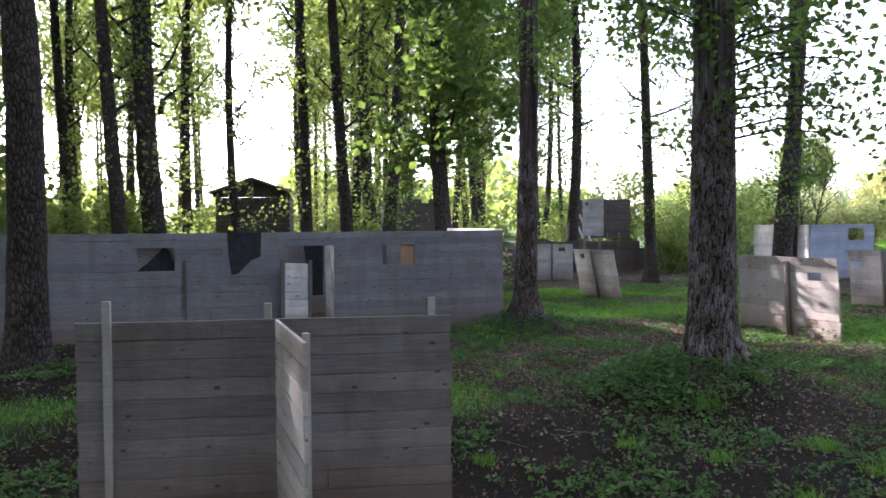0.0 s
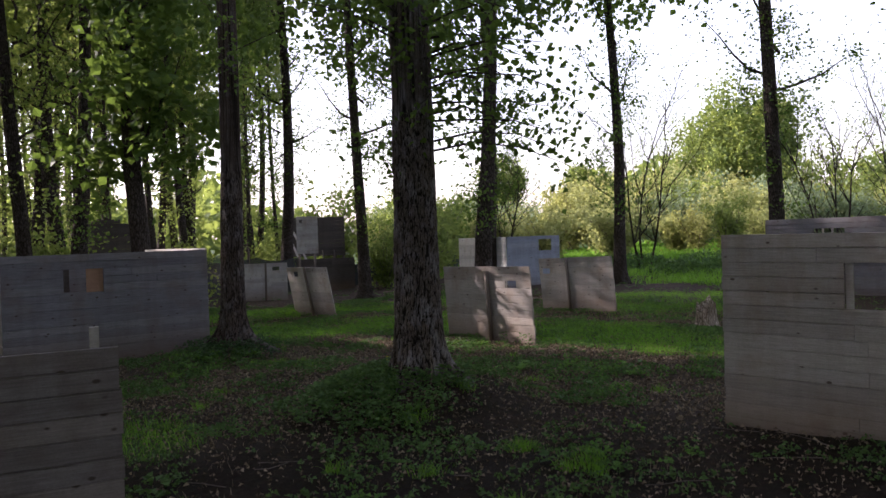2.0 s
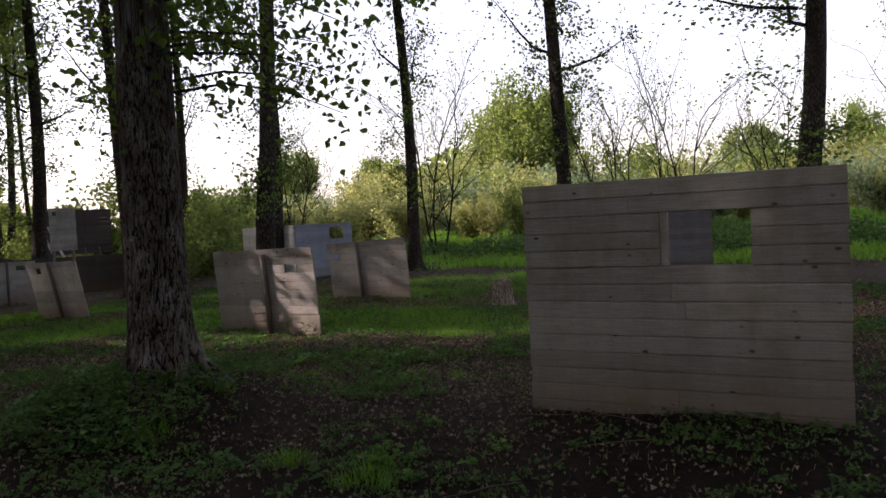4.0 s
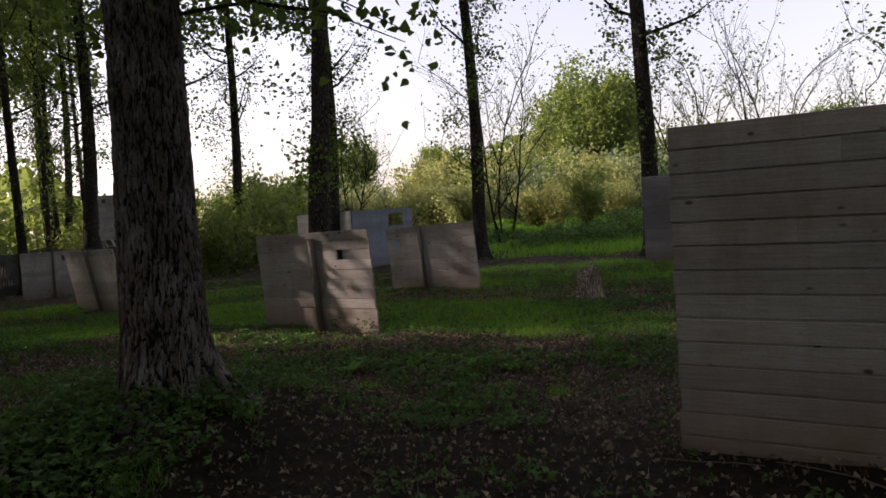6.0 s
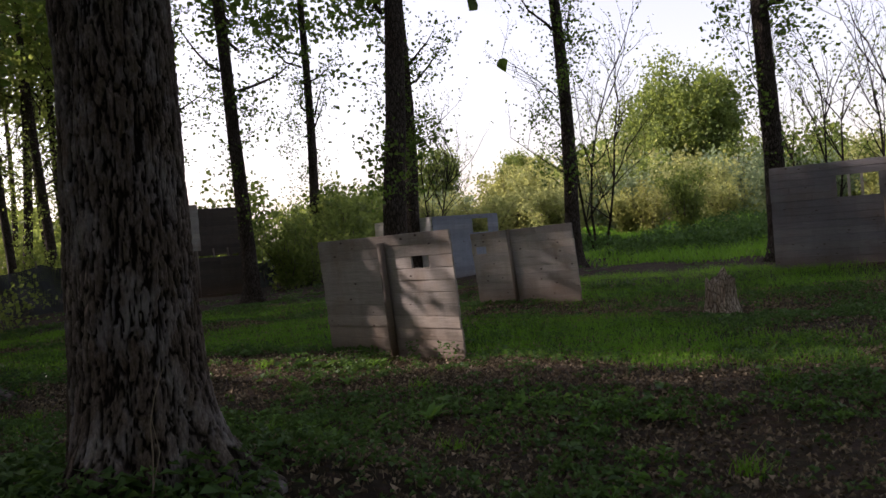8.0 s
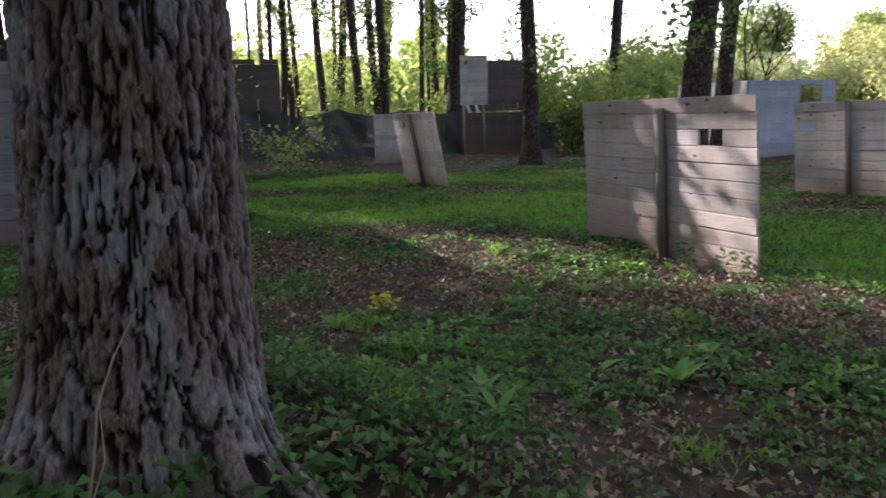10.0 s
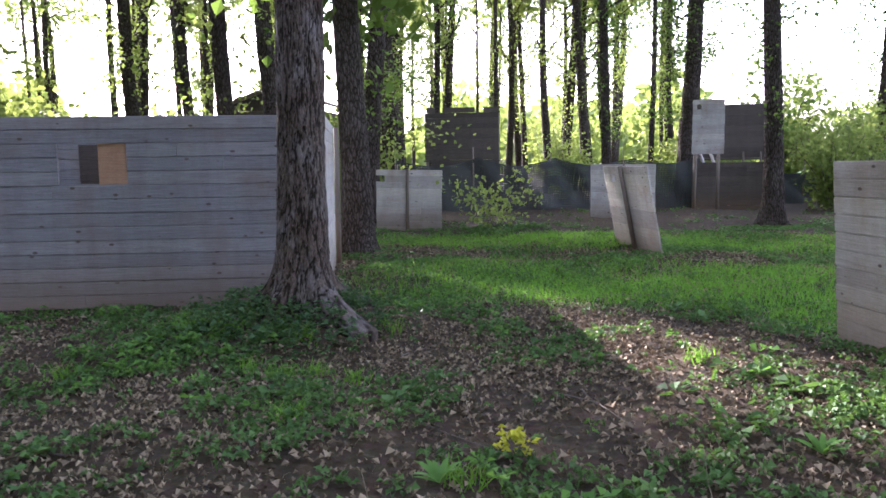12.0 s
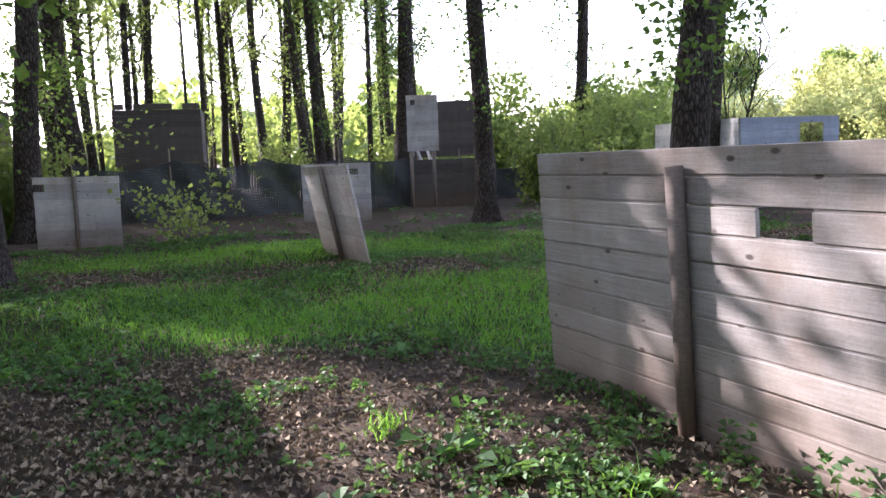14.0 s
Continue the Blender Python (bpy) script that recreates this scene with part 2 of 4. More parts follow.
def soil():
    m, nt, b = material("woodland_floor", 0.95, 0.1)
    vec = coords(nt, (1, 1, 1))
    big = noise_tex(nt, vec, 0.35, 5)
    small = noise_tex(nt, vec, 14, 8, 0.7)
    v = node(nt, "ShaderNodeTexVoronoi", Scale=18.0)
    nt.links.new(vec, v.inputs["Vector"])
    col = ramp(nt, small, [(0.25, (0.018, 0.013, 0.009)), (0.55, (0.052, 0.039, 0.026)), (0.8, (0.135, 0.105, 0.072))])
    col = mix(nt, col, v.outputs["Color"], 0.12, "OVERLAY")
    green = ramp(nt, small, [(0.3, (0.016, 0.032, 0.008)), (0.7, (0.042, 0.075, 0.018))])
    geo = nt.nodes.new("ShaderNodeAttribute")
    geo.attribute_name = "turf"
    fac = nt.nodes.new("ShaderNodeMath")
    fac.operation = "MULTIPLY_ADD"
    fac.inputs[1].default_value = 1.0
    nt.links.new(geo.outputs["Fac"], fac.inputs[0])
    off = nt.nodes.new("ShaderNodeMath")
    off.operation = "SUBTRACT"
    off.inputs[1].default_value = 0.5
    nt.links.new(big, off.inputs[0])
    nt.links.new(off.outputs[0], fac.inputs[2])
    # canopy shade painted into the soil colour near the start
    shade_attr = nt.nodes.new("ShaderNodeAttribute")
    shade_attr.attribute_name = "floor_shade"
    shaded = mix(nt, col, (0.26, 0.24, 0.22), 1.0, "MULTIPLY")
    col = mix(nt, col, shaded, shade_attr.outputs["Fac"])
    col = mix(nt, col, green, ramp(nt, fac.outputs[0], [(0.25, (0, 0, 0)), (0.7, (1, 1, 1))]))
    nt.links.new(col, b.inputs["Base Color"])
    bump(nt, b, small, 0.8, 0.05)
    return m


SOIL = soil()


# ---- mesh helpers ----
def mesh_ob(name, verts, faces, mat, parent=None, label="", smooth=False):
    me = bpy.data.meshes.new(name)
    me.from_pydata(verts, [], faces)
    me.materials.append(mat)
    if smooth:
        me.polygons.foreach_set("use_smooth", [True] * len(me.polygons))
    me.update()
    ob = new(name, me)
    if parent is not None:
        ob.parent = parent
    if label:
        ob["label"] = label
    return ob


def part(name, bm, mat, parent, label=""):
    me = bpy.data.meshes.new(name)
    bm.to_mesh(me)
    bm.free()
    me.materials.append(mat)
    ob = new(name, me)
    ob.parent = parent
    if label:
        ob["label"] = label
    return ob


def thing(name, m, label, category, group="", kind=""):
    ob = new(name)
    ob.empty_display_size = 0.2
    ob.matrix_world = m
    return tagged(ob, label, category, group, kind)


def board(name, x0, x1, y0, y1, z0, z1, mat, parent, label="", c=0.003, tongue=0.0):
    """A board along local x with chamfered long edges."""
    prof = [(y0, z0 + c), (y0 + c, z0), (y1 - c, z0), (y1, z0 + c), (y1, z1 - c), (y1 - c, z1), (y0 + c, z1), (y0, z1 - c)]
    if tongue:
        ym, t = (y0 + y1) / 2, 0.003
        prof[6:6] = [(ym + t, z1 - 0.004), (ym + t, z1 + tongue), (ym - t, z1 + tongue), (ym - t, z1 - 0.004)]
    n = len(prof)
    verts = [(x0, y, z) for y, z in prof] + [(x1, y, z) for y, z in prof]
    faces = [tuple(range(n)), tuple(range(2 * n - 1, n - 1, -1))]
    faces += [(i, i + n, (i + 1) % n + n, (i + 1) % n) for i in range(n)]
    return mesh_ob(name, verts, faces, mat, parent, label)


def pole(name, a, b, r0, r1, mat, parent, label="", seg=8, smooth=True):
    """A round pole from a to b."""
    a, b = Vector(a), Vector(b)
    turn = (b - a).to_track_quat("Z", "Y").to_matrix()
    verts, faces = [], []
    for p, r in ((a, r0), (a.lerp(b, 0.5), (r0 + r1) / 2), (b, r1)):
        for i in range(seg):
            w = 2 * math.pi * i / seg
            verts.append(tuple(p + turn @ Vector((r * math.cos(w), r * math.sin(w), 0))))
    for k in range(2):
        for i in range(seg):
            j = (i + 1) % seg
            faces.append((k * seg + i, k * seg + j, (k + 1) * seg + j, (k + 1) * seg + i))
    faces += [tuple(range(seg - 1, -1, -1)), tuple(range(2 * seg, 3 * seg))]
    return mesh_ob(name, verts, faces, mat, parent, label, smooth)


# ---- ground ----
def smooth_step(a, b, v):
    u = np.clip((v - a) / (b - a), 0, 1)
    return u * u * (3 - 2 * u)


def ground_z(x, y):
    x, y = np.asarray(x, float), np.asarray(y, float)
    z = 0.62 * (1 - smooth_step(1.0, 4.2, np.hypot(x - 2.2, y - 0.4)))
    z = z + 0.34 * (1 - smooth_step(0.4, 2.0, np.hypot(x - 7.83, y - 9.5)))
    z = z + 0.15 * (1 - smooth_step(0.3, 1.6, np.hypot(x - 7.44, y - 15.6)))
    far = np.hypot(x - 6, y - 6)
    z = z + 0.30 * smooth_step(12.0, 22.0, x * 0.9 - y * 0.15) + 0.9 * smooth_step(22, 48, x * 0.9 - y * 0.1)
    z = z + (0.03 * np.sin(x * 1.7 + 0.6 * y) + 0.025 * np.sin(y * 2.1 - x * 0.8) + 0.015 * np.sin(5.1 * x) * np.sin(4.3 * y)) * (far < 60)
    return z


def gz(x, y):
    return float(ground_z(x, y))


def lump(x, y, seed):
    return (np.sin(x * 0.9 + seed) * np.sin(y * 0.8 - seed * 1.7) + 0.6 * np.sin(x * 2.3 - y * 1.1 + seed * 2.1) * np.sin(y * 1.9 + seed) + 0.3 * np.sin(x * 5.3 + y * 3.1 + seed) * np.sin(y * 4.7 - x * 2.0)) / 1.6


def turf(x, y):
    """How grassy the ground is, 0 to 1: green swathes between the panels, bare trodden earth along the walk."""
    x, y = np.asarray(x, float), np.asarray(y, float)

    def blob(cx, cy, rx, ry, turn=0.0):
        c, s = math.cos(turn), math.sin(turn)
        u, v = (x - cx) * c + (y - cy) * s, -(x - cx) * s + (y - cy) * c
        return 1 - smooth_step(0.55, 1.1, np.hypot(u / rx, v / ry))
    g = blob(10.2, 18.3, 3.2, 2.3) + blob(13.6, 17.6, 3.0, 2.0) + blob(10.3, 23.0, 4.5, 1.7) + blob(14.3, 13.0, 2.0, 3.4)
    g = g + blob(14.2, 9.6, 1.2, 2.4, 0.5) + 0.8 * blob(20, 15, 3.5, 4.5) + 0.7 * blob(16, 22, 4, 2) + blob(12.6, 16.0, 1.0, 1.1) + 0.9 * blob(-1.0, 10.2, 1.8, 1.5)
    g = g + smooth_step(24, 30, x) + 0.8 * blob(12.4, 1.5, 2.2, 2.2) + 0.6 * blob(4.6, 10.0, 0.8, 1.2)
    return np.clip(g * (0.75 + 0.45 * lump(x, y, 1.3)), 0, 1)


def bare_shade(x, y):
    """Where the floor is barer and canopy shade is painted on: 1 near the start, 0 away from it."""
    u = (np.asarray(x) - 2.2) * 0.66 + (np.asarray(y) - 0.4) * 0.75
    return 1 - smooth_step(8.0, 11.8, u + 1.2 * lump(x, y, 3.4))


def ground_sheet():
    def axis(lo, hi):
        near = np.arange(lo, hi, 0.16)
        out = np.concatenate([hi + 0.16 * (1.16 ** np.arange(1, 52) - 1) / 0.16])
        below = lo - 0.16 * (1.16 ** np.arange(51, 0, -1) - 1) / 0.16
        return np.concatenate([below, near, out])
    xs, ys = axis(-4, 26), axis(-2, 32)
    gx, gy = np.meshgrid(xs, ys)
    z = ground_z(gx, gy)
    n, m = len(xs), len(ys)
    verts = np.stack([gx.ravel(), gy.ravel(), z.ravel()], 1)
    i = (np.arange(m - 1)[:, None] * n + np.arange(n - 1)[None]).ravel()
    faces = np.stack([i, i + 1, i + n + 1, i + n], 1)
    me = bpy.data.meshes.new("ground")
    me.from_pydata(verts.tolist(), [], faces.tolist())
    me.polygons.foreach_set("use_smooth", [True] * len(faces))
    a = me.attributes.new("turf", "FLOAT", "POINT")
    a.data.foreach_set("value", turf(gx, gy).ravel().astype(np.float32))
    me.attributes.new("floor_shade", "FLOAT", "POINT").data.foreach_set("value", bare_shade(gx, gy).ravel().astype(np.float32))
    me.materials.append(SOIL)
    tagged(new("ground", me), "brown woodland floor with leaf litter and grassy patches", "ground", kind="structure")


ground_sheet()

# ---- plank panels ----
PLANK = 0.145


def panel(name, p0, p1, rows, label, mat, holes=(), posts=(), lean=0.0, skew=0.0, sink=0.05, group="plank barricades",
          plank=PLANK, joints=0.25, category="barricade", seed=1, thick=0.027, post_r=0.04, base=None):
    """A barricade of level planks nailed to posts, from p0 to p1. Holes are (along, along, first row, last row); posts are (along, height, side)."""
    rng = random.Random(seed)
    (x0, y0), (x1, y1) = p0, p1
    length = math.hypot(x1 - x0, y1 - y0)
    z = (min(gz(x0, y0), gz(x1, y1)) if base is None else base) - sink
    m = pose(x0, y0, z, 0, 0, math.degrees(math.atan2(y1 - y0, x1 - x0))) @ pose(0, 0, 0, lean, skew, 0)
    top = thing(name, m, label, category, group)
    for r in range(rows):
        cuts = [0.0, length]
        spans = []
        pos = 0.0
        for a, b, r0, r1 in sorted(holes):
            if r0 <= r <= r1:
                if a > pos + 0.02:
                    spans.append((pos, a))
                pos = b
        if pos < length - 0.02:
            spans.append((pos, length))
        for a, b in spans:
            pieces = [(a, b)]
            if b - a > 0.9 and rng.random() < joints:
                c = a + (b - a) * rng.uniform(0.25, 0.75)
                pieces = [(a, c - 0.002), (c + 0.002, b)]
            for u, v in pieces:
                e0 = rng.uniform(-0.008, 0.008) if u == 0 else 0
                e1 = rng.uniform(-0.008, 0.008) if v == length else 0
                dy = rng.uniform(-0.003, 0.003)
                board("plank", u + e0, v + e1, dy - thick / 2, dy + thick / 2, r * plank + 0.002, (r + 1) * plank - rng.uniform(0.008, 0.013), mat, top, tongue=0.015 if r < rows - 1 and rng.random() < 0.985 else 0.0)
    for along, height, side in posts:
        y = side * (thick / 2 + post_r + 0.004)
        pole("post", (along, y, -0.25), (along + rng.uniform(-0.02, 0.02), y, height), post_r, post_r * 0.95, POST, top, "rough wooden post")
    return top


def flap(parent, x0, x1, z0, z1, y, mat, name="board", label=""):
    return board(name, x0, x1, y - 0.008, y + 0.008, z0, z1, mat, parent, label, 0.002)


def rag(parent, outline, y, mat, label):
    """A torn flat sheet with the given outline, a few millimetres thick."""
    n = len(outline)
    verts = [(x, y, z) for x, z in outline] + [(x, y + 0.006, z) for x, z in outline]
    faces = [tuple(range(n)), tuple(range(2 * n - 1, n - 1, -1))] + [(i, i + n, (i + 1) % n + n, (i + 1) % n) for i in range(n)]
    return mesh_ob("sheet", verts, faces, mat, parent, label)


# free-standing barricades
pc = panel("barricade", (12.05, 14.98), (12.33, 12.44), 11, "weathered low plank barricade with a small firing slot and one post", WOOD,
           holes=[(1.86, 2.17, 8, 8)], posts=[(1.38, 1.5, -1)], lean=4, skew=-0.5, seed=2, post_r=0.05)
pd = panel("barricade", (16.88, 17.45), (17.35, 15.15), 10, "weathered low plank barricade with one post and a small slot", WOOD,
           holes=[(0.1, 0.35, 7, 7)], posts=[(0.95, 1.45, -1)], skew=-1.5, lean=5, seed=3, sink=0.0)
pe = panel("barricade", (11.72, 22.6), (11.98, 20.42), 10, "leaning pale plank barricade with a small square hole", WOOD_PALE,
           holes=[(0.35, 0.6, 8, 8)], posts=[(1.1, 1.45, -1)], skew=-0.5, lean=11, seed=4)
pf = panel("barricade", (6.95, 26.3), (8.45, 26.0), 10, "pale low plank barricade with a notch in one edge", WOOD_PALE,
           holes=[(0.0, 0.2, 8, 8)], posts=[(0.75, 1.45, -1)], seed=5, skew=1.0)
ps = panel("barricade", (12.28, 28.9), (13.8, 28.3), 10, "pale plank barricade with a small square hole", WOOD_PALE,
           holes=[(1.1, 1.35, 8, 8)], posts=[(0.85, 1.45, -1)], seed=6)
pr = panel("barricade", (9.8, 6.32), (10.36, 3.74), 14, "tall plank barricade with an open window", WOOD,
           holes=[(1.22, 1.95, 9, 11)], posts=[(0.4, 1.9, 1), (2.2, 1.9, 1)], plank=0.15, seed=7, lean=1.0, skew=0.5)
board("window_batten", 1.225, 1.29, 0.013, 0.05, 9 * 0.15, 12 * 0.15, WOOD_PALE, pr, "pale batten beside the window")
pg = panel("barricade", (22.2, 14.1), (23.4, 10.2), 15, "tall grey plank barricade with a barred window", WOOD_GREY,
           holes=[(1.25, 2.0, 10, 12)], posts=[(2.1, 1.4, -1)], seed=8)
board("window_bar", 1.45, 1.5, -0.01, 0.01, 10 * PLANK, 13 * PLANK, BATTEN, pg)
board("window_bar", 1.68, 1.73, -0.01, 0.01, 10 * PLANK, 13 * PLANK, BATTEN, pg)
# far corner: shaded wall coloured bluish, sunlit wall coloured white
pb = panel("barricade", (20.87, 24.07), (23.49, 24.06), 14, "tall plank barricade with a window, bluish sky shade in its colour", WOOD_SKY_SHADE,
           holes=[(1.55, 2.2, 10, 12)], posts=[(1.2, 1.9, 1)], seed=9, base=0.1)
pw = panel("barricade", (20.85, 24.1), (21.0, 27.4), 14, "tall plank barricade with sunlight put into its white colour", WOOD_SUNLIT,
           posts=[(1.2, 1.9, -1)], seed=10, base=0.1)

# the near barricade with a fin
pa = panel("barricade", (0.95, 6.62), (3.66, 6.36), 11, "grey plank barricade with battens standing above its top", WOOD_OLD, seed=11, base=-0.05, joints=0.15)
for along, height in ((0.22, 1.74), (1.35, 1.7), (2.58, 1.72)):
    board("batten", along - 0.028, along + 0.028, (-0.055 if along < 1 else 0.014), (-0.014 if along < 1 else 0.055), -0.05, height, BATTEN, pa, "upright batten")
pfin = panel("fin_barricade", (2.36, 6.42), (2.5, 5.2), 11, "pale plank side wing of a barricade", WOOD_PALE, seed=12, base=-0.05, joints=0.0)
board("batten", 1.02, 1.08, 0.014, 0.055, -0.05, 1.62, BATTEN, pfin, "upright batten")

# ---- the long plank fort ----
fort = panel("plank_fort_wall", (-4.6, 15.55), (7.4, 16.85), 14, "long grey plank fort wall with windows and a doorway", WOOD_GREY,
             holes=[(4.62, 5.28, 9, 11), (7.35, 8.34, 0, 11), (9.35, 10.05, 9, 11), (-0.1, 0.0, 0, 0)], seed=13, category="plank wall", group="plank fort", base=0.02, sink=0.0)
board("post", 5.44, 5.49, -0.045, -0.016, 0, 1.5, WOOD_DARK, fort, "dark upright post")
rag(fort, [(6.25, 2.02), (6.9, 2.02), (6.88, 1.55), (6.7, 1.48), (6.45, 1.22), (6.32, 1.2), (6.27, 1.6)], -0.026, TARP, "torn black sheet over the planks")
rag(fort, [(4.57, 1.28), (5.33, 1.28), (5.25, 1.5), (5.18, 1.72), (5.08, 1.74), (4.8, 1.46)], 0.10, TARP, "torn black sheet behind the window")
flap(fort, 4.5, 5.4, 1.25, 1.8, 0.16, WOOD_OLD, "inner_board")
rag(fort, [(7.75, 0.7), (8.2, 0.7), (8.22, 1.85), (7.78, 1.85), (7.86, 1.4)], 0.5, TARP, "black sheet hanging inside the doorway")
flap(fort, 7.3, 7.85, 0.0, 1.8, 0.75, WOOD_OLD, "inner_board")
flap(fort, 9.75, 10.05, 9 * PLANK, 12 * PLANK, 0.03, WOOD_BROWN, "shutter", "brown board closing half the window")
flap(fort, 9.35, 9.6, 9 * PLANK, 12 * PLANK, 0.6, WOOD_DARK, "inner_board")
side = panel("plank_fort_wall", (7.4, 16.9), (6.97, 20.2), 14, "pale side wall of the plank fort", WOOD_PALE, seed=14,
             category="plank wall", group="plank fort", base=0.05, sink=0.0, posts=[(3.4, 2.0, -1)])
back = panel("plank_fort_wall", (-4.7, 19.0), (6.9, 20.25), 13, "rear wall of the plank fort", WOOD_GREY, seed=15,
             category="plank wall", group="plank fort", base=0.02, sink=0.0, joints=0.1)
door = panel("plank_door", (2.62, 15.85), (3.2, 16.0), 10, "pale plank door propped against the fort", WOOD_PALE, seed=16, group="plank fort", category="door", lean=-8, skew=3, base=0.02, sink=0.0)
board("batten", -0.03, 0.05, -0.05, -0.015, 0, 1.5, WOOD_DARK, door)
board("batten", 0.53, 0.6, -0.05, -0.015, 0, 1.5, WOOD_DARK, door)
jamb = panel("plank_fort_wall", (3.72, 16.55), (3.65, 18.0), 12, "pale inner wall beside the doorway", WOOD_PALE, seed=17, category="plank wall", group="plank fort", base=0.02, sink=0.0)


# ---- towers, shed and netting ----
def box_walls(name, m, w, d, z0, z1, mat, label, category, openings=(), rows_per=0.18):
    """A boarded box on four legs: boards on each side, a floor and legs."""
    top = thing(name, m, label, category)
    rng = random.Random(len(name) + int(w * 10))
    n = max(1, round((z1 - z0) / rows_per))
    h = (z1 - z0) / n
    for r in range(n):
        a, b = z0 + r * h + 0.003, z0 + (r + 1) * h - 0.006
        for y in (0.0, d):
            spans = [(0, w)]
            for u, v, s, e in openings:
                if y == 0 and s < (a + b) / 2 < e:
                    spans = [p for lo, hi in spans for p in ((lo, min(hi, u)), (max(lo, v), hi)) if p[1] - p[0] > 0.03]
            for lo, hi in spans:
                board("board", lo, hi, y - 0.012, y + 0.012, a + rng.uniform(-0.004, 0.004), b, mat, top)
        for x in (0.0, w):
            bm = bmesh.new()
            bmesh.ops.create_cube(bm, size=1, matrix=Matrix.LocRotScale((x, d / 2, (a + b) / 2), None, (0.024, d - 0.03, b - a)))
            part("side_board", bm, mat, top)
    bm = bmesh.new()
    bmesh.ops.create_cube(bm, size=1, matrix=Matrix.LocRotScale((w / 2, d / 2, z0 - 0.03), None, (w + 0.1, d + 0.1, 0.05)))
    part("platform", bm, mat, top)
    for x in (0.06, w - 0.06):
        for y in (0.07, d - 0.07):
            if z0 > 0.3:
                pole("leg", (x, y, -0.2), (x, y, z0), 0.07, 0.06, POST, top)
    return top


tw = box_walls("lookout_tower", pose(7.7, 35.4, 0, 0, 0, -4), 2.5, 2.2, 1.55, 3.15, WOOD_DARK, "dark boarded lookout box on posts", "tower")
for a, b in ((0.05, 0.35), (0.6, 1.7), (2.0, 2.5)):
    board("crenel", a, b, -0.012, 0.012, 3.15, 3.32, WOOD_DARK, tw)
lo = box_walls("hide", pose(7.9, 35.3, 0, 0, 0, -4), 2.3, 0.2, 0.15, 1.5, WOOD_DARK, "dark plank hide with two small windows", "hide",
               openings=[(0.35, 0.75, 0.95, 1.2), (1.4, 1.75, 0.95, 1.2)])
tr = box_walls("watch_tower", pose(17.0, 35.6, 0, 0, 0, -14), 2.6, 2.4, 1.5, 3.3, WOOD_DARK, "dark boarded watch tower with a ladder", "tower",
               openings=[(0.4, 0.65, 2.9, 3.1)])
for u in (1.5, 2.05):
    pole("ladder_rail", (u, -1.0, 0), (u, -0.06, 1.7), 0.035, 0.035, POST, tr)
for k in range(6):
    f = (k + 0.7) / 6.5
    pole("rung", (1.5, -1.0 + 0.94 * f, 1.7 * f), (2.05, -1.0 + 0.94 * f, 1.7 * f), 0.022, 0.022, POST, tr)
for a, b in (((-0.4, -0.4, 3.1), (0.6, -2.2, 0)), ((0.1, -0.4, 2.6), (0.9, -2.4, 0))):
    pole("brace", a, b, 0.05, 0.05, WOOD_PALE, tr, "pale slanting brace")
tp = panel("tower_screen", (15.75, 31.9), (16.6, 31.6), 11, "pale plank screen in front of the watch tower", WOOD_PALE, holes=[(0.12, 0.25, 9, 9)], seed=18, base=1.63, sink=0.0, posts=[(0.1, 1.5, 1), (0.75, 1.5, 1)], category="screen")
for u in (0.1, 0.75):
    pole("leg", (u, 0.05, -1.75), (u, 0.05, 0.1), 0.05, 0.05, POST, tp)
tl = panel("tower_screen", (15.9, 32.3), (18.6, 32.2), 10, "dark plank wall at the foot of the watch tower", WOOD_DARK, seed=19, category="screen")

sh = box_walls("garden_shed", pose(0.2, 38.6, 0, 0, 0, -6), 3.4, 3.0, 0.1, 3.5, WOOD_DARK, "dark boarded shed with a low gabled roof", "shed")
bm = bmesh.new()
rv = [bm.verts.new(p) for p in ((-0.3, -0.4, 3.75), (1.7, -0.4, 4.45), (3.7, -0.4, 3.75), (-0.3, 3.4, 3.75), (1.7, 3.4, 4.45), (3.7, 3.4, 3.75),
                                (-0.3, -0.4, 3.66), (1.7, -0.4, 4.36), (3.7, -0.4, 3.66), (-0.3, 3.4, 3.66), (1.7, 3.4, 4.36), (3.7, 3.4, 3.66))]
for f in ((0, 1, 4, 3), (1, 2, 5, 4), (9, 10, 7, 6), (10, 11, 8, 7), (6, 7, 1, 0), (7, 8, 2, 1), (3, 4, 10, 9), (4, 5, 11, 10), (0, 3, 9, 6), (5, 2, 8, 11)):
    bm.faces.new([rv[i] for i in f])
part("roof", bm, ROOF, sh, "weathered felt roof")
mesh_ob("gable", [(-0.1, -0.02, 3.5), (3.5, -0.02, 3.5), (3.5, -0.02, 3.72), (1.7, -0.02, 4.33), (-0.1, -0.02, 3.72),
                  (-0.1, 0.03, 3.5), (3.5, 0.03, 3.5), (3.5, 0.03, 3.72), (1.7, 0.03, 4.33), (-0.1, 0.03, 3.72)],
        [(0, 1, 2, 3, 4), (9, 8, 7, 6, 5), (0, 5, 6, 1), (1, 6, 7, 2), (2, 7, 8, 3), (3, 8, 9, 4), (4, 9, 5, 0)], WOOD_DARK, sh, "boarded gable")
for x in (0.1, 1.7, 3.3):
    pole("roof_post", (x, 0, 3.4), (x, 0, 3.7 if x != 1.7 else 4.36), 0.05, 0.05, POST, sh)


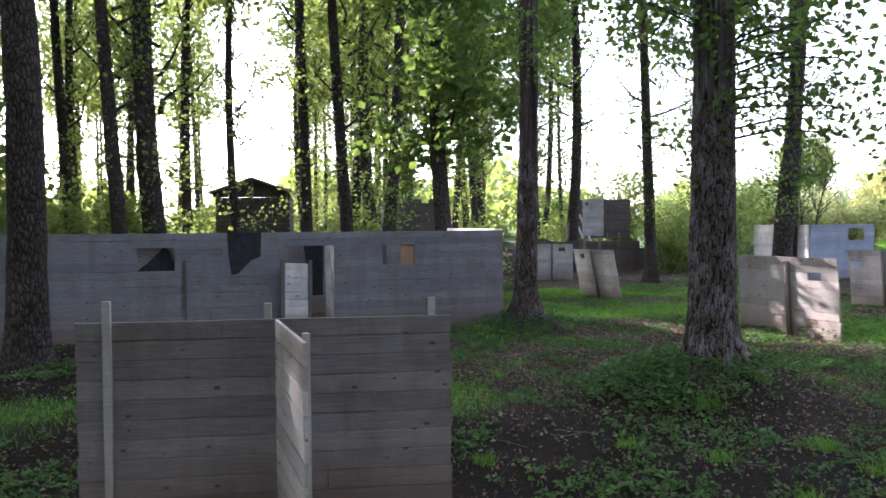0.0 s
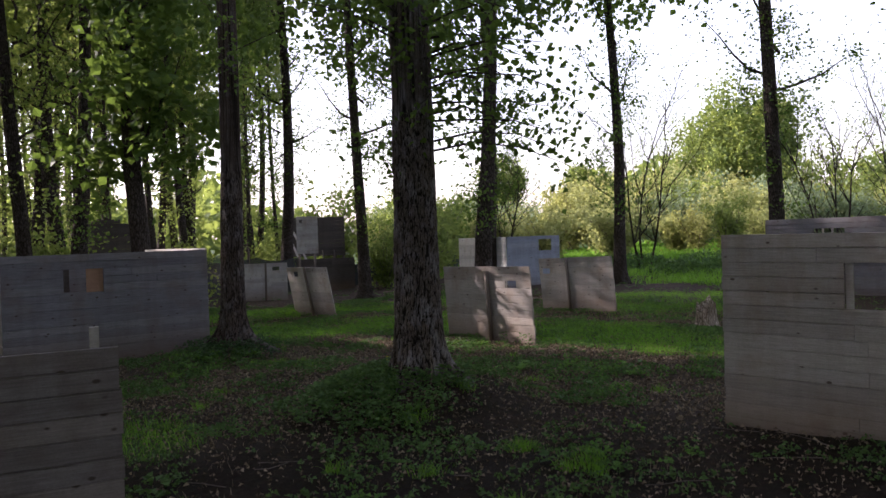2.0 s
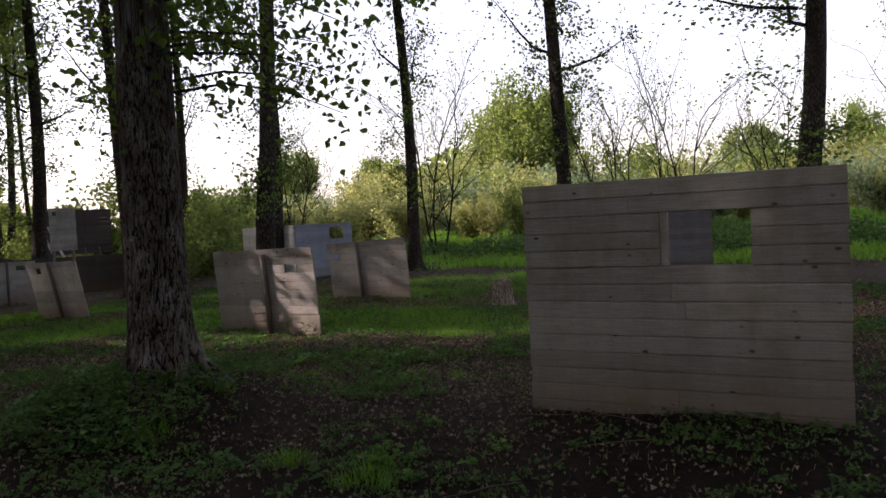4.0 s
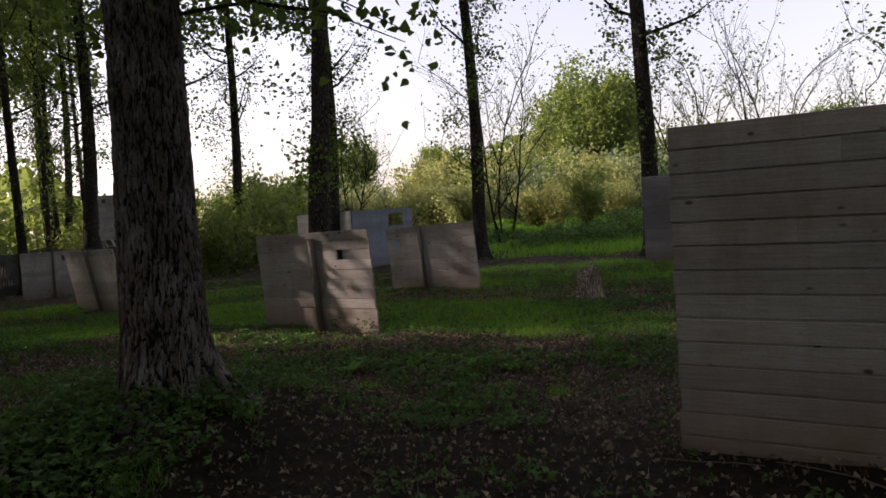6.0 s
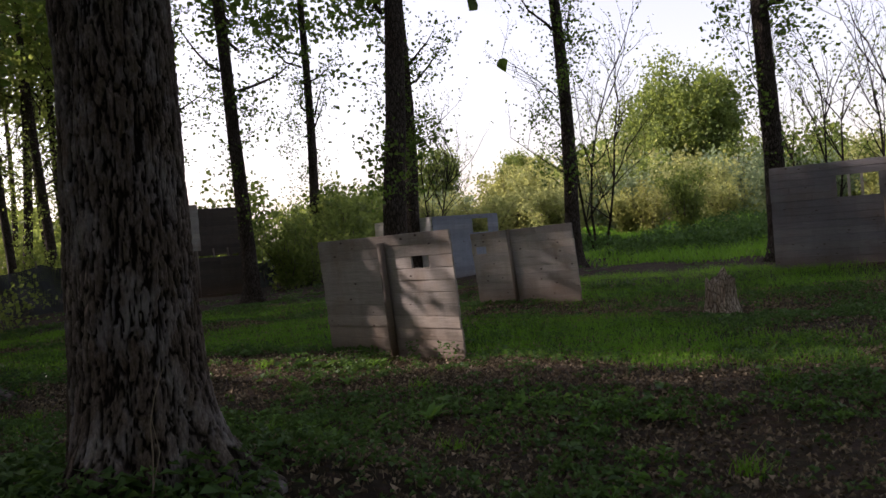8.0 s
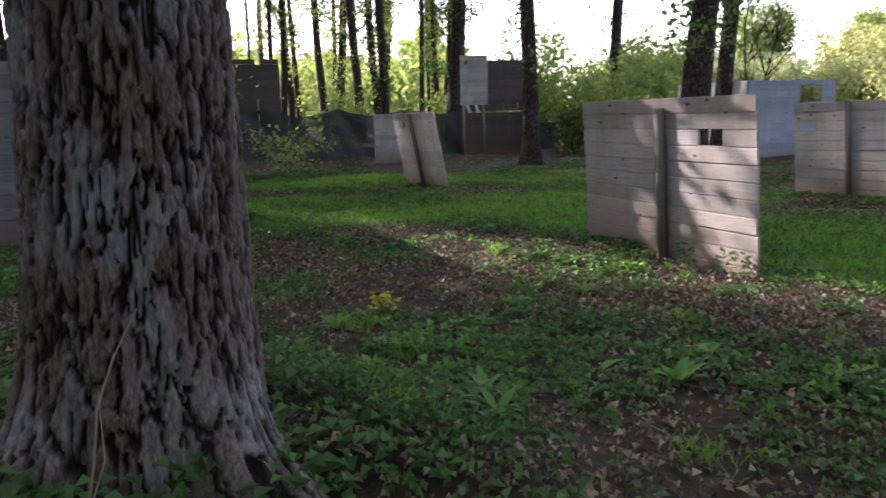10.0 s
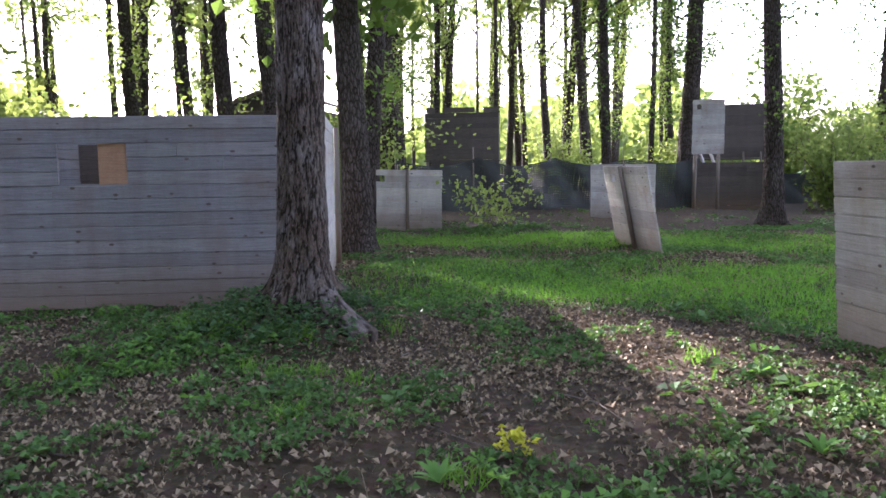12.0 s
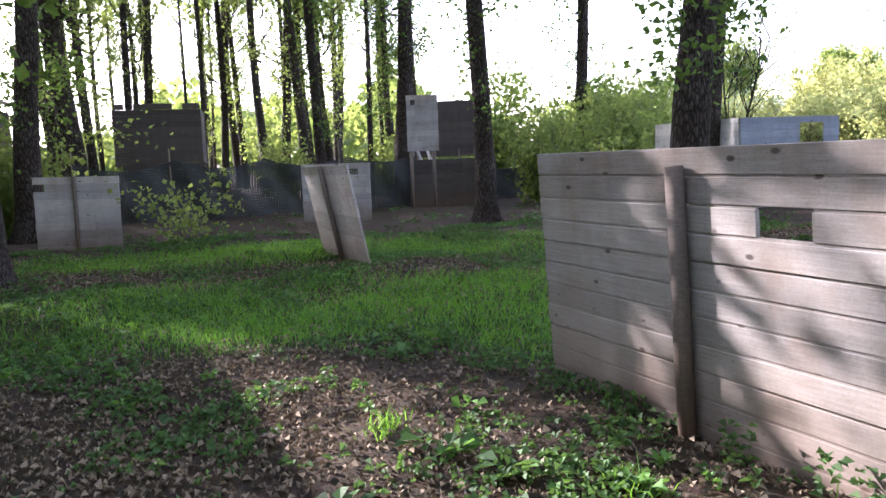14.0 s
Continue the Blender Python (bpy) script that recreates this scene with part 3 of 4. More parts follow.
def netting(p0, p1, h, seed):
    """A sagging dark net hung between thin posts."""
    rng = random.Random(seed)
    (x0, y0), (x1, y1) = p0, p1
    L = math.hypot(x1 - x0, y1 - y0)
    top = thing("net_fence", pose(x0, y0, gz(x0, y0), 0, 0, math.degrees(math.atan2(y1 - y0, x1 - x0))), "dark sagging net fence on thin posts", "fence", "net fences")
    n, k = int(L / 0.07), 22
    grid = []
    for i in range(n + 1):
        u = i / n
        sag = 0.22 * abs(math.sin(u * math.pi * L / 2.4)) ** 0.7 + 0.10 * noise.noise((u * L * 0.6, seed, 0))
        for j in range(k + 1):
            v = j / k
            grid.append(Vector((u * L, 0.10 * math.sin(u * 23 + v * 3) + 0.06 * math.sin(u * 61 + v * 7), v * (h - sag)))
                        + 0.025 * noise.noise_vector((u * L * 4, v * 6, seed)))
    verts, faces = [], []

    def strand(a, b, wide):
        d = (b - a).normalized()
        side = Vector((-d.z, 0, d.x)) * wide
        q = len(verts)
        verts.extend((a - side, a + side, b + side, b - side))
        faces.append((q, q + 1, q + 2, q + 3))
    for i in range(n + 1):
        for j in range(k + 1):
            q = i * (k + 1) + j
            fat = 0.021 + 0.02 * max(0.0, noise.noise((i * 0.11, j * 0.23, seed)))
            if i < n:
                strand(grid[q], grid[q + k + 1], fat)
            if j < k:
                strand(grid[q], grid[q + 1], fat)
    mesh_ob("net", [tuple(p) for p in verts], faces, NET, top)["kind"] = "stuff"
    c = int(L / 2.4) + 1
    for i in range(c + 1):
        pole("fence_post", (L * i / c, 0.1, -0.2), (L * i / c + rng.uniform(-0.05, 0.05), 0.1, h + rng.uniform(0.1, 0.5)), 0.025, 0.02, POST, top)


netting((7.0, 31.6), (16.2, 32.6), 1.6, 3)
netting((-3.0, 31.0), (7.0, 31.5), 1.3, 5)
netting((16.6, 33.2), (30.0, 39.0), 1.2, 7)


# ---- leaves ----
def leaf_cloud(name, centres, size, rng, mat, parent=None, droop=0.3, label="", fine=False):
    """Many small folded leaves, each of two triangles, about the given centres."""
    n = len(centres)
    a = rng.normal(size=(n, 3))
    a[:, 2] -= droop
    a /= np.linalg.norm(a, axis=1)[:, None]
    b = np.cross(a, rng.normal(size=(n, 3)))
    b /= np.linalg.norm(b, axis=1)[:, None]
    nrm = np.cross(a, b)
    s = (size * rng.uniform(0.6, 1.3, n))[:, None]
    if fine:
        v = np.empty((n, 7, 3))
        v[:, 0] = centres
        for k, (u, w, q) in enumerate(((0.10, 0.30, 0.05), (0.32, 0.43, 0.12), (0.66, 0.22, 0.06)), 1):
            v[:, k] = centres + a * s * u + b * s * w + nrm * s * q
            v[:, 7 - k] = centres + a * s * u - b * s * w + nrm * s * q
        v = np.insert(v, 4, centres + a * s, axis=1)
        i = np.arange(n)[:, None] * 8
        faces = np.concatenate([i + [0, 1, 2], i + [0, 2, 3], i + [0, 3, 4], i + [0, 4, 5], i + [0, 5, 6], i + [0, 6, 7]], 1).reshape(-1, 3)
        return mesh_ob(name, v.reshape(-1, 3).tolist(), faces.tolist(), mat, parent, label)
    v = np.empty((n, 4, 3))
    v[:, 0] = centres
    v[:, 1] = centres + a * s * 0.45 + b * s * 0.42 + nrm * s * 0.12
    v[:, 2] = centres + a * s
    v[:, 3] = centres + a * s * 0.45 - b * s * 0.42 + nrm * s * 0.12
    i = np.arange(n)[:, None] * 4
    faces = np.concatenate([i + [0, 1, 2], i + [0, 2, 3]], 1).reshape(-1, 3)
    return mesh_ob(name, v.reshape(-1, 3).tolist(), faces.tolist(), mat, parent, label)


def clumps(rng, count, per, place, spread):
    """Leaf centres in clumps: place(k) gives the clump's centre."""
    out = []
    for k in range(count):
        c = np.array(place(k))
        out.append(c + rng.normal(size=(per, 3)) * spread * rng.uniform(0.5, 1.3))
    return np.concatenate(out)


# ---- trees ----
def trunk_mesh(height, dia, seed, rings=36, seg=20, flare=0.6, rough=0.02, bend=0.3, fork=None):
    rng = random.Random(seed)
    ph = [rng.uniform(0, 6.28) for _ in range(6)]
    verts, faces = [], []
    for k in range(rings + 1):
        u = (k / rings) ** 1.5
        z = -0.3 + u * (height + 0.3)
        zz = max(z, 0.0)
        cx = bend * (math.sin(zz * 0.22 + ph[0]) - math.sin(ph[0])) * min(1, zz / 4)
        cy = bend * (math.sin(zz * 0.19 + ph[1]) - math.sin(ph[1])) * min(1, zz / 4)
        r = dia / 2 * (1 - 0.8 * (zz / height)) + 0.004
        for i in range(seg):
            w = 2 * math.pi * i / seg
            root = 0.5 + 0.5 * math.sin(w * 5 + ph[2]) * 0.8 + 0.25 * math.sin(w * 3 + ph[3])
            rr = r * (1 + flare * math.exp(-zz / 0.22) * root + 0.28 * flare * math.exp(-zz / 0.9))
            rr += rough * noise.noise((math.cos(w) * 3.0 + seed, math.sin(w) * 3.0, zz * 1.6))
            verts.append((cx + rr * math.cos(w), cy + rr * math.sin(w), z))
    for k in range(rings):
        for i in range(seg):
            j = (i + 1) % seg
            faces.append((k * seg + i, k * seg + j, (k + 1) * seg + j, (k + 1) * seg + i))
    faces.append(tuple(range(rings * seg, (rings + 1) * seg)))
    return verts, faces


def limb_tubes(limbs, seg=5):
    """Tapered tubes along polylines, joined in one mesh."""
    verts, faces = [], []
    for pts, r0, r1 in limbs:
        base = len(verts)
        n = len(pts)
        for k, p in enumerate(pts):
            d = Vector(pts[min(k + 1, n - 1)]) - Vector(pts[max(k - 1, 0)])
            turn = d.to_track_quat("Z", "Y").to_matrix()
            r = r0 + (r1 - r0) * k / (n - 1)
            for i in range(seg):
                w = 2 * math.pi * i / seg
                verts.append(tuple(Vector(p) + turn @ Vector((r * math.cos(w), r * math.sin(w), 0))))
        for k in range(n - 1):
            for i in range(seg):
                j = (i + 1) % seg
                faces.append((base + k * seg + i, base + k * seg + j, base + (k + 1) * seg + j, base + (k + 1) * seg + i))
    return verts, faces


def poplar(height, dia, seed, mat_bark, mat_leaf, low=3.0, leaves=2600, size=0.11, spread=1.6, flare=0.6, sprigs=14, limbs_n=14, label="", bend=0.25, high_from=10.0, tops=60):
    """A tall straight tree: ridged trunk, steep limbs, a light uneven crown and leafy shoots on the trunk."""
    rng = np.random.default_rng(seed)
    top = thing("poplar_tree", Matrix(), label or "tall straight poplar with dark ridged bark and fresh leaves", "tree", "poplars of the wood")
    v, f = trunk_mesh(height, dia, seed, flare=flare, bend=bend)
    mesh_ob("trunk", v, f, mat_bark, top, smooth=True)
    limbs, tips = [], []
    for k in range(limbs_n):
        z = low + 1.5 + (height - low - 3) * (k + rng.uniform(0, 1)) / limbs_n
        w = rng.uniform(0, 6.28)
        reach = spread * rng.uniform(0.5, 1.1) * (1 - 0.5 * z / height)
        rise = rng.uniform(0.9, 2.2)
        pts = []
        for q in range(5):
            s = q / 4
            pts.append((math.cos(w) * reach * s ** 0.8 + rng.normal() * 0.06, math.sin(w) * reach * s ** 0.8 + rng.normal() * 0.06, z + rise * s ** 1.4))
        limbs.append((pts, 0.02 + 0.07 * dia * (1 - z / height) + 0.012, 0.006))
        tips += pts[1:]
    for k in range(sprigs):
        z = rng.uniform(low * 0.55, low + 4)
        w = rng.uniform(0, 6.28)
        reach = dia / 2 + rng.uniform(0.2, 0.9)
        pts = [(math.cos(w) * reach * s, math.sin(w) * reach * s, z + 0.35 * s + rng.normal() * 0.04) for s in (0.2, 0.6, 1.0)]
        limbs.append((pts, 0.009, 0.003))
        tips += pts[1:]
    v, f = limb_tubes(limbs)
    mesh_ob("branchwork", v, f, mat_bark, top)["kind"] = "stuff"
    tips = np.array(tips)
    per = max(4, leaves // len(tips))
    cs = clumps(rng, len(tips), per, lambda k: tips[k], 0.26)
    leaf_cloud("crown", cs, size, rng, mat_leaf, top, fine=mat_leaf is LEAF)

    # extra leaves, mostly above the view, added to break up the sun
    def high(k):
        w, z = rng.uniform(0, 6.28), rng.uniform(high_from, height)
        q = spread * 1.25 * math.sqrt(rng.uniform(0.05, 1)) * (1.1 - 0.5 * (z - high_from) / (height - high_from))
        return (q * math.cos(w), q * math.sin(w), z)
    leaf_cloud("shade_crown", clumps(rng, tops, 40, high, 0.42), 0.24, rng, mat_leaf, top)
    return top


def put_tree(proto, x, y, turn, scale=1.0, zscale=1.0, z=None, label=""):
    m = pose(x, y, gz(x, y) - 0.03 if z is None else z, 0, 0, turn)
    o = copy_thing(proto, m)
    o.scale = (scale, scale, zscale)
    if label:
        o["label"] = label
    return o


PROTO_NEAR = [poplar(22, 0.44, 40 + i, BARK_DARK, LEAF, low=4.0, leaves=5200, size=0.092, spread=2.2, sprigs=14, limbs_n=20, flare=1.0, tops=150) for i in range(4)]
PROTO_WOOD = [poplar(22, 0.40, 60 + i, BARK_DARK, LEAF_BACK, low=3.6, leaves=2300, size=0.13, spread=1.7, sprigs=14, limbs_n=24, flare=0.35,
                     label="slender poplar of the wood with light green leaves") for i in range(5)]


def seed_tree(proto, spots):
    """The first spot takes the prototype itself, the rest copies."""
    used = set()
    for k, (x, y, d, turn) in enumerate(spots):
        p = proto[k % len(proto)]
        s = d / (0.40 if proto is PROTO_WOOD else 0.44)
        if p not in used:
            used.add(p)
            p.matrix_world = pose(x, y, gz(x, y) - 0.03, 0, 0, turn)
            p.scale = (s, s, 1)
        else:
            put_tree(p, x, y, turn, s)


PROTO_BARE = [poplar(22, 0.44, 51, BARK_DARK, LEAF, low=8.0, leaves=2600, size=0.12, spread=2.2, sprigs=0, limbs_n=14,
                     label="poplar with a bare lower trunk and dark bark")]
seed_tree(PROTO_NEAR, [
    (15.89, 26.13, 0.42, 80), (16.05, 19.12, 0.50, 140), (20.68, 24.88, 0.44, 200),
    (23.96, 21.31, 0.44, 10), (24.33, 15.12, 0.48, 60), (25.86, 8.62, 0.66, 120), (16.2, 34.2, 0.56, 250),
    (22.49, 34.29, 0.44, 300), (13.3, 32.2, 0.30, 90), (6.62, 27.8, 0.50, 170)])

seed_tree(PROTO_BARE, [(-1.35, 14.0, 0.60, 45)])
# low dense crown added in the sun's way, to dapple the low barricade
PROTO_DAPPLE = [poplar(22, 0.44, 53, BARK_DARK, LEAF, low=2.9, leaves=9000, size=0.12, spread=1.5, sprigs=0, limbs_n=30, high_from=4.0, tops=165,
                      label="poplar behind the fort with a low leafy crown added to dapple the barricade")]
seed_tree(PROTO_DAPPLE, [(7.18, 21.36, 0.48, 20)])
wood_rng = random.Random(5)
spots = [(-1.35, 22.6, 0.42, 10), (-0.6, 23.8, 0.66, 30), (-9.0, 34.7, 0.4, 0), (-0.35, 30.8, 0.42, 50), (3.7, 26.0, 0.40, 60), (4.95, 25.4, 0.42, 0), (6.9, 33.5, 0.6, 0), (6.2, 34.6, 0.5, 40),
         (4.7, 45.4, 0.5, 0), (5.14, 49.1, 0.5, 0), (14.8, 45.6, 0.48, 0), (12.5, 56, 0.5, 0), (14.3, 49, 0.5, 20), (16.0, 52, 0.5, 0),
         (20.0, 50, 0.5, 0), (-3.5, 27, 0.36, 0), (1.4, 30.5, 0.34, 0), (18.6, 58, 0.5, 20), (-8, 17, 0.5, 0), (-9, 22, 0.45, 10)]
for row in range(7):
    for colm in range(11):
        x = -34 + colm * 5.0 + wood_rng.uniform(-1.2, 1.2) + (row % 2) * 2.2
        y = 30 + row * 5.2 + wood_rng.uniform(-1.2, 1.2)
        lane = 0.785 * x + 0.62 * y
        if 15.2 < lane < 17.7 or 17.9 < lane < 18.8 or 25.2 < lane < 26.8:
            continue
        if abs(x - 2.5) < 3.4 and y > 33 or 6.5 < x and y < 44 or x > 22:
            continue
        spots.append((x, y, wood_rng.uniform(0.34, 0.5), wood_rng.uniform(0, 360)))
# trees added out of view to block sky light and sun
UNSEEN_SHADERS = [(-6, 4), (-10, 9), (-14, 15), (-3, -5), (-9, -3), (-13, 3), (-5, -12), (-18, 8), (-12, -10), (-3.5, 1.5), (-7.5, 10.5), (-0.5, -3.2), (-2.4, 5.0),
          (5, -14), (12, -15), (21, -9), (28, -8), (1, -19), (9, -5), (15, -3.5), (20, 1), (4.5, -6.5), (14, -9), (25, -2), (-9.5, 24.6), (-12, 29), (-15.5, 25), (-13, 21), (-17, 32), (-8.5, 30.5)]
for k in range(26):
    x, y = wood_rng.uniform(-20, 20), wood_rng.uniform(36, 62)
    if abs(x - 2.5) > 2.6 and not 15.2 < 0.785 * x + 0.62 * y < 18.8:
        spots.append((x, y, wood_rng.uniform(0.18, 0.28), wood_rng.uniform(0, 360)))
# dense crowns for the unseen trees that only cast shade
PROTO_SHADE = [poplar(20, 0.46, 80 + i, BARK_DARK, LEAF_BACK, low=2.5, leaves=2500, size=0.22, spread=3.0, sprigs=20, limbs_n=20, flare=0.35,
                      label="unseen leafy poplar added to shade the path", high_from=3.5, tops=190) for i in range(2)]
seed_tree(PROTO_WOOD, spots)
shade = [(x, y, wood_rng.uniform(0.38, 0.44), wood_rng.uniform(0, 360)) for x, y in UNSEEN_SHADERS]
seed_tree(PROTO_SHADE, shade)


# the two trees passed close by
def near_tree(x, y, dia, height, seed, label, rings, seg, mat, low, roots=0.7, depth=0.02, reach_n=0):
    rng = np.random.default_rng(seed)
    z0 = gz(x, y) - 0.05
    top = thing("poplar_tree", pose(x, y, z0), label, "tree", "poplars of the wood")
    ph = rng.uniform(0, 6.28, 6)
    verts, faces, furrows = [], [], []
    zs = np.concatenate([np.linspace(-0.25, 3.4, rings), np.linspace(3.6, height, 20)])
    for z in zs:
        zz = max(z, 0.0)
        r = dia / 2 * (1 - 0.75 * max(0.0, zz - 1.0) / height)
        cx = 0.05 * math.sin(zz * 0.35 + ph[0]) - 0.05 * math.sin(ph[0])
        for i in range(seg):
            w = 2 * math.pi * i / seg
            root = max(0.0, math.sin(w * 4 + ph[2]) * 0.7 + 0.4 * math.sin(w * 3 + ph[3]) + 0.35)
            rr = r * (1 + roots * math.exp(-zz / 0.21) * root + 0.30 * math.exp(-zz / 0.55))
            c, s = math.cos(w), math.sin(w)
            q = Vector((c * dia * 13.5, s * dia * 13.5, zz * 4.2 + seed))
            q += 0.55 * noise.noise_vector(q * 0.9) + 0.28 * noise.noise_vector(q * 2.7)
            q += 0.10 * noise.noise_vector(q * 5.5)
            dist, cells = noise.voronoi(q)
            edge = min(1.0, (dist[1] - dist[0]) / 0.16)
            d2, _ = noise.voronoi(Vector((q.x * 2.1, q.y * 2.1, q.z * 1.7 + 40)))
            small = min(1.0, (d2[1] - d2[0]) / 0.3)
            ridge = edge * edge * (3 - 2 * edge) * (0.72 + 0.28 * small)
            plate = noise.cell(cells[0] * 7.3)
            rr += depth * (ridge - 0.6) * (0.8 + 0.25 * plate) + 0.004 * plate + 0.005 * noise.noise(q * 4.0) + 0.012 * noise.noise((c * 2, s * 2, zz))
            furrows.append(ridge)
            verts.append((cx + rr * c, rr * s, float(z)))
    n = len(zs)
    for k in range(n - 1):
        for i in range(seg):
            j = (i + 1) % seg
            faces.append((k * seg + i, k * seg + j, (k + 1) * seg + j, (k + 1) * seg + i))
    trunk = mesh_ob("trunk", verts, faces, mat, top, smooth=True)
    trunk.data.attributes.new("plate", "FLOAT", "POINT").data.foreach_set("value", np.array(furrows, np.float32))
    limbs, tips = [], []
    for k in range(13 if reach_n else 0):
        z, w, reach = rng.uniform(2.5, 5.6), rng.uniform(0, 6.28), rng.uniform(0.42, 0.75)
        pts = [(math.cos(w) * reach * s, math.sin(w) * reach * s, z + 0.2 * s + rng.normal() * 0.03) for s in (0.3, 0.65, 1.0)]
        limbs.append((pts, 0.008, 0.003))
        tips += pts[1:]
    for k in range(26):
        z = rng.uniform(low, low + 4.5) if k < 14 else rng.uniform(low + 3, height - 2)
        w = rng.uniform(0, 6.28)
        reach = rng.uniform(0.7, 2.0) if k < 14 else rng.uniform(1.0, 2.6)
        pts = [(math.cos(w) * reach * s, math.sin(w) * reach * s, z + 0.5 * s - 0.35 * s * s + rng.normal() * 0.04) for s in (0.05, 0.35, 0.7, 1.0)]
        limbs.append((pts, 0.016, 0.004))
        tips += pts[1:]
    for one in limbs:
        v, f = limb_tubes([one])
        mesh_ob("limb", v, f, BARK_DARK, top)
    for k in range(reach_n):
        z = low - 0.5 + 2.6 * k / max(1, reach_n)
        w = -0.70 + rng.normal() * 0.35
        far = rng.uniform(1.0, 2.1)
        pts = [(math.cos(w) * far * s, math.sin(w) * far * s, z + 0.7 * s - 0.8 * s * s + rng.normal() * 0.05) for s in (0.1, 0.4, 0.7, 1.0)]
        v, f = limb_tubes([(pts, 0.018, 0.004)])
        mesh_ob("limb", v, f, BARK_DARK, top)
        tips += pts[1:]
    tips = np.array(tips)
    leaf_cloud("crown", clumps(rng, len(tips), 30, lambda k: tips[k], 0.24), 0.09, rng, LEAF, top, fine=True)
    return top


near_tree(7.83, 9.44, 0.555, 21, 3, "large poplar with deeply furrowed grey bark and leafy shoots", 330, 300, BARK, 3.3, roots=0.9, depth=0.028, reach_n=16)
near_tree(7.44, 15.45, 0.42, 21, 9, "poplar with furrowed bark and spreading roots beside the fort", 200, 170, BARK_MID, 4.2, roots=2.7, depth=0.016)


# ---- shrubs and far woods ----
def bush(seed, r, h, mat, leaves, size, label, stems=7, name="shrub", thick=0.012):
    rng = np.random.default_rng(seed)
    top = thing(name, Matrix(), label, "shrub", "shrubs round the clearing")
    limbs, tips = [], []
    for k in range(stems * 3):
        w = rng.uniform(0, 6.28)
        reach, rise = r * rng.uniform(0.2, 1.0), h * rng.uniform(0.45, 1.0)
        pts = [(math.cos(w) * reach * s ** 1.3 + rng.normal() * 0.05 * r * s, math.sin(w) * reach * s ** 1.3 + rng.normal() * 0.05 * r * s, rise * s) for s in (0, 0.3, 0.6, 0.85, 1.0)]
        limbs.append((pts, thick * h, 0.1 * thick * h))
        tips += pts[1:]
    v, f = limb_tubes(limbs, 4)
    mesh_ob("branchwork", v, f, TWIG, top)["kind"] = "stuff"
    tips = np.array(tips)
    leaf_cloud("foliage", clumps(rng, len(tips), leaves // len(tips), lambda k: tips[k], 0.16 * r), size, rng, mat, top, droop=0.0)
    return top


BUSHES = [bush(100, 2.2, 4.0, LEAF_PALE, 4200, 0.20, "pale green willow bush at the edge of the clearing"),
          bush(101, 2.4, 3.6, LEAF_GREY, 4200, 0.20, "grey-green sallow bush at the edge of the clearing"),
          bush(102, 2.0, 4.2, LEAF_SHRUB, 3800, 0.20, "green shrub at the edge of the clearing"),
          bush(103, 2.2, 3.8, LEAF_OCHRE, 3600, 0.18, "yellowish budding bush at the edge of the clearing")]
GREENS = [bush(110, 1.6, 2.6, LEAF_SHRUB, 2600, 0.16, "leafy undergrowth shrub in the shade"),
          bush(111, 1.8, 3.2, LEAF_BACK, 2600, 0.17, "bright leafy undergrowth shrub")]


def thin_tree(seed, h, leaves, mat):
    """A sparse young tree: a few stems, side branches and fine twigs with scattered small leaves."""
    rng = np.random.default_rng(seed)
    top = thing("sapling", Matrix(), "sparse thin tree with fine bare twigs", "tree", "thin trees of the clearing")
    limbs, tips = [], []

    def grow(p, d, length, r, level):
        pts = [tuple(p)]
        q, way = np.array(p, float), np.array(d, float)
        for _ in range(4):
            way = way + rng.normal(size=3) * 0.12 + np.array([0, 0, 0.05])
            way /= np.linalg.norm(way)
            q = q + way * length / 4
            pts.append(tuple(q))
        limbs.append((pts, r, r * 0.35))
        if level == 3:
            tips.extend(pts[2:])
            return
        for k in range((7, 5, 4)[level]):
            at = np.array(pts[1 + (k % 4)])
            side = rng.normal(size=3)
            side[2] = abs(side[2]) * 0.5
            nd = way * 0.75 + side / np.linalg.norm(side) * 0.75
            grow(at, nd / np.linalg.norm(nd), length * rng.uniform(0.35, 0.55), r * 0.45, level + 1)
    for k in range(3):
        w = rng.uniform(0, 6.28)
        d = np.array([math.cos(w) * 0.22, math.sin(w) * 0.22, 1.0])
        grow((0.15 * math.cos(w), 0.15 * math.sin(w), -0.1), d / np.linalg.norm(d), h * rng.uniform(0.75, 0.95), 0.0085 * h, 0)
    v, f = limb_tubes(limbs, 3)
    mesh_ob("branchwork", v, f, BARK_DARK, top)["kind"] = "stuff"
    tips = np.array(tips)
    pick = tips[rng.integers(0, len(tips), leaves)] + rng.normal(size=(leaves, 3)) * 0.12
    leaf_cloud("foliage", pick, 0.11, rng, mat, top)
    return top


SPARSE = [thin_tree(120, 8.0, 900, LEAF_SHRUB), thin_tree(121, 7.0, 700, LEAF_SHRUB)]
DOME = [bush(130, 5.0, 14.0, LEAF_SHRUB, 20000, 0.32, "rounded group of tall leafy trees far off", 9, "far_tree"),
        bush(131, 4.0, 12.0, LEAF_SHRUB, 18000, 0.32, "tall leafy trees far off", 9, "far_tree")]
placed = set()


def put_bush(p, x, y, s, turn, sz=1.0):
    z = gz(x, y) - 0.08
    if p not in placed:
        placed.add(p)
        p.matrix_world = pose(x, y, z, 0, 0, turn)
        p.scale = (s, s, s * sz)
    else:
        o = copy_thing(p, pose(x, y, z, 0, 0, turn))
        o.scale = (s, s, s * sz)


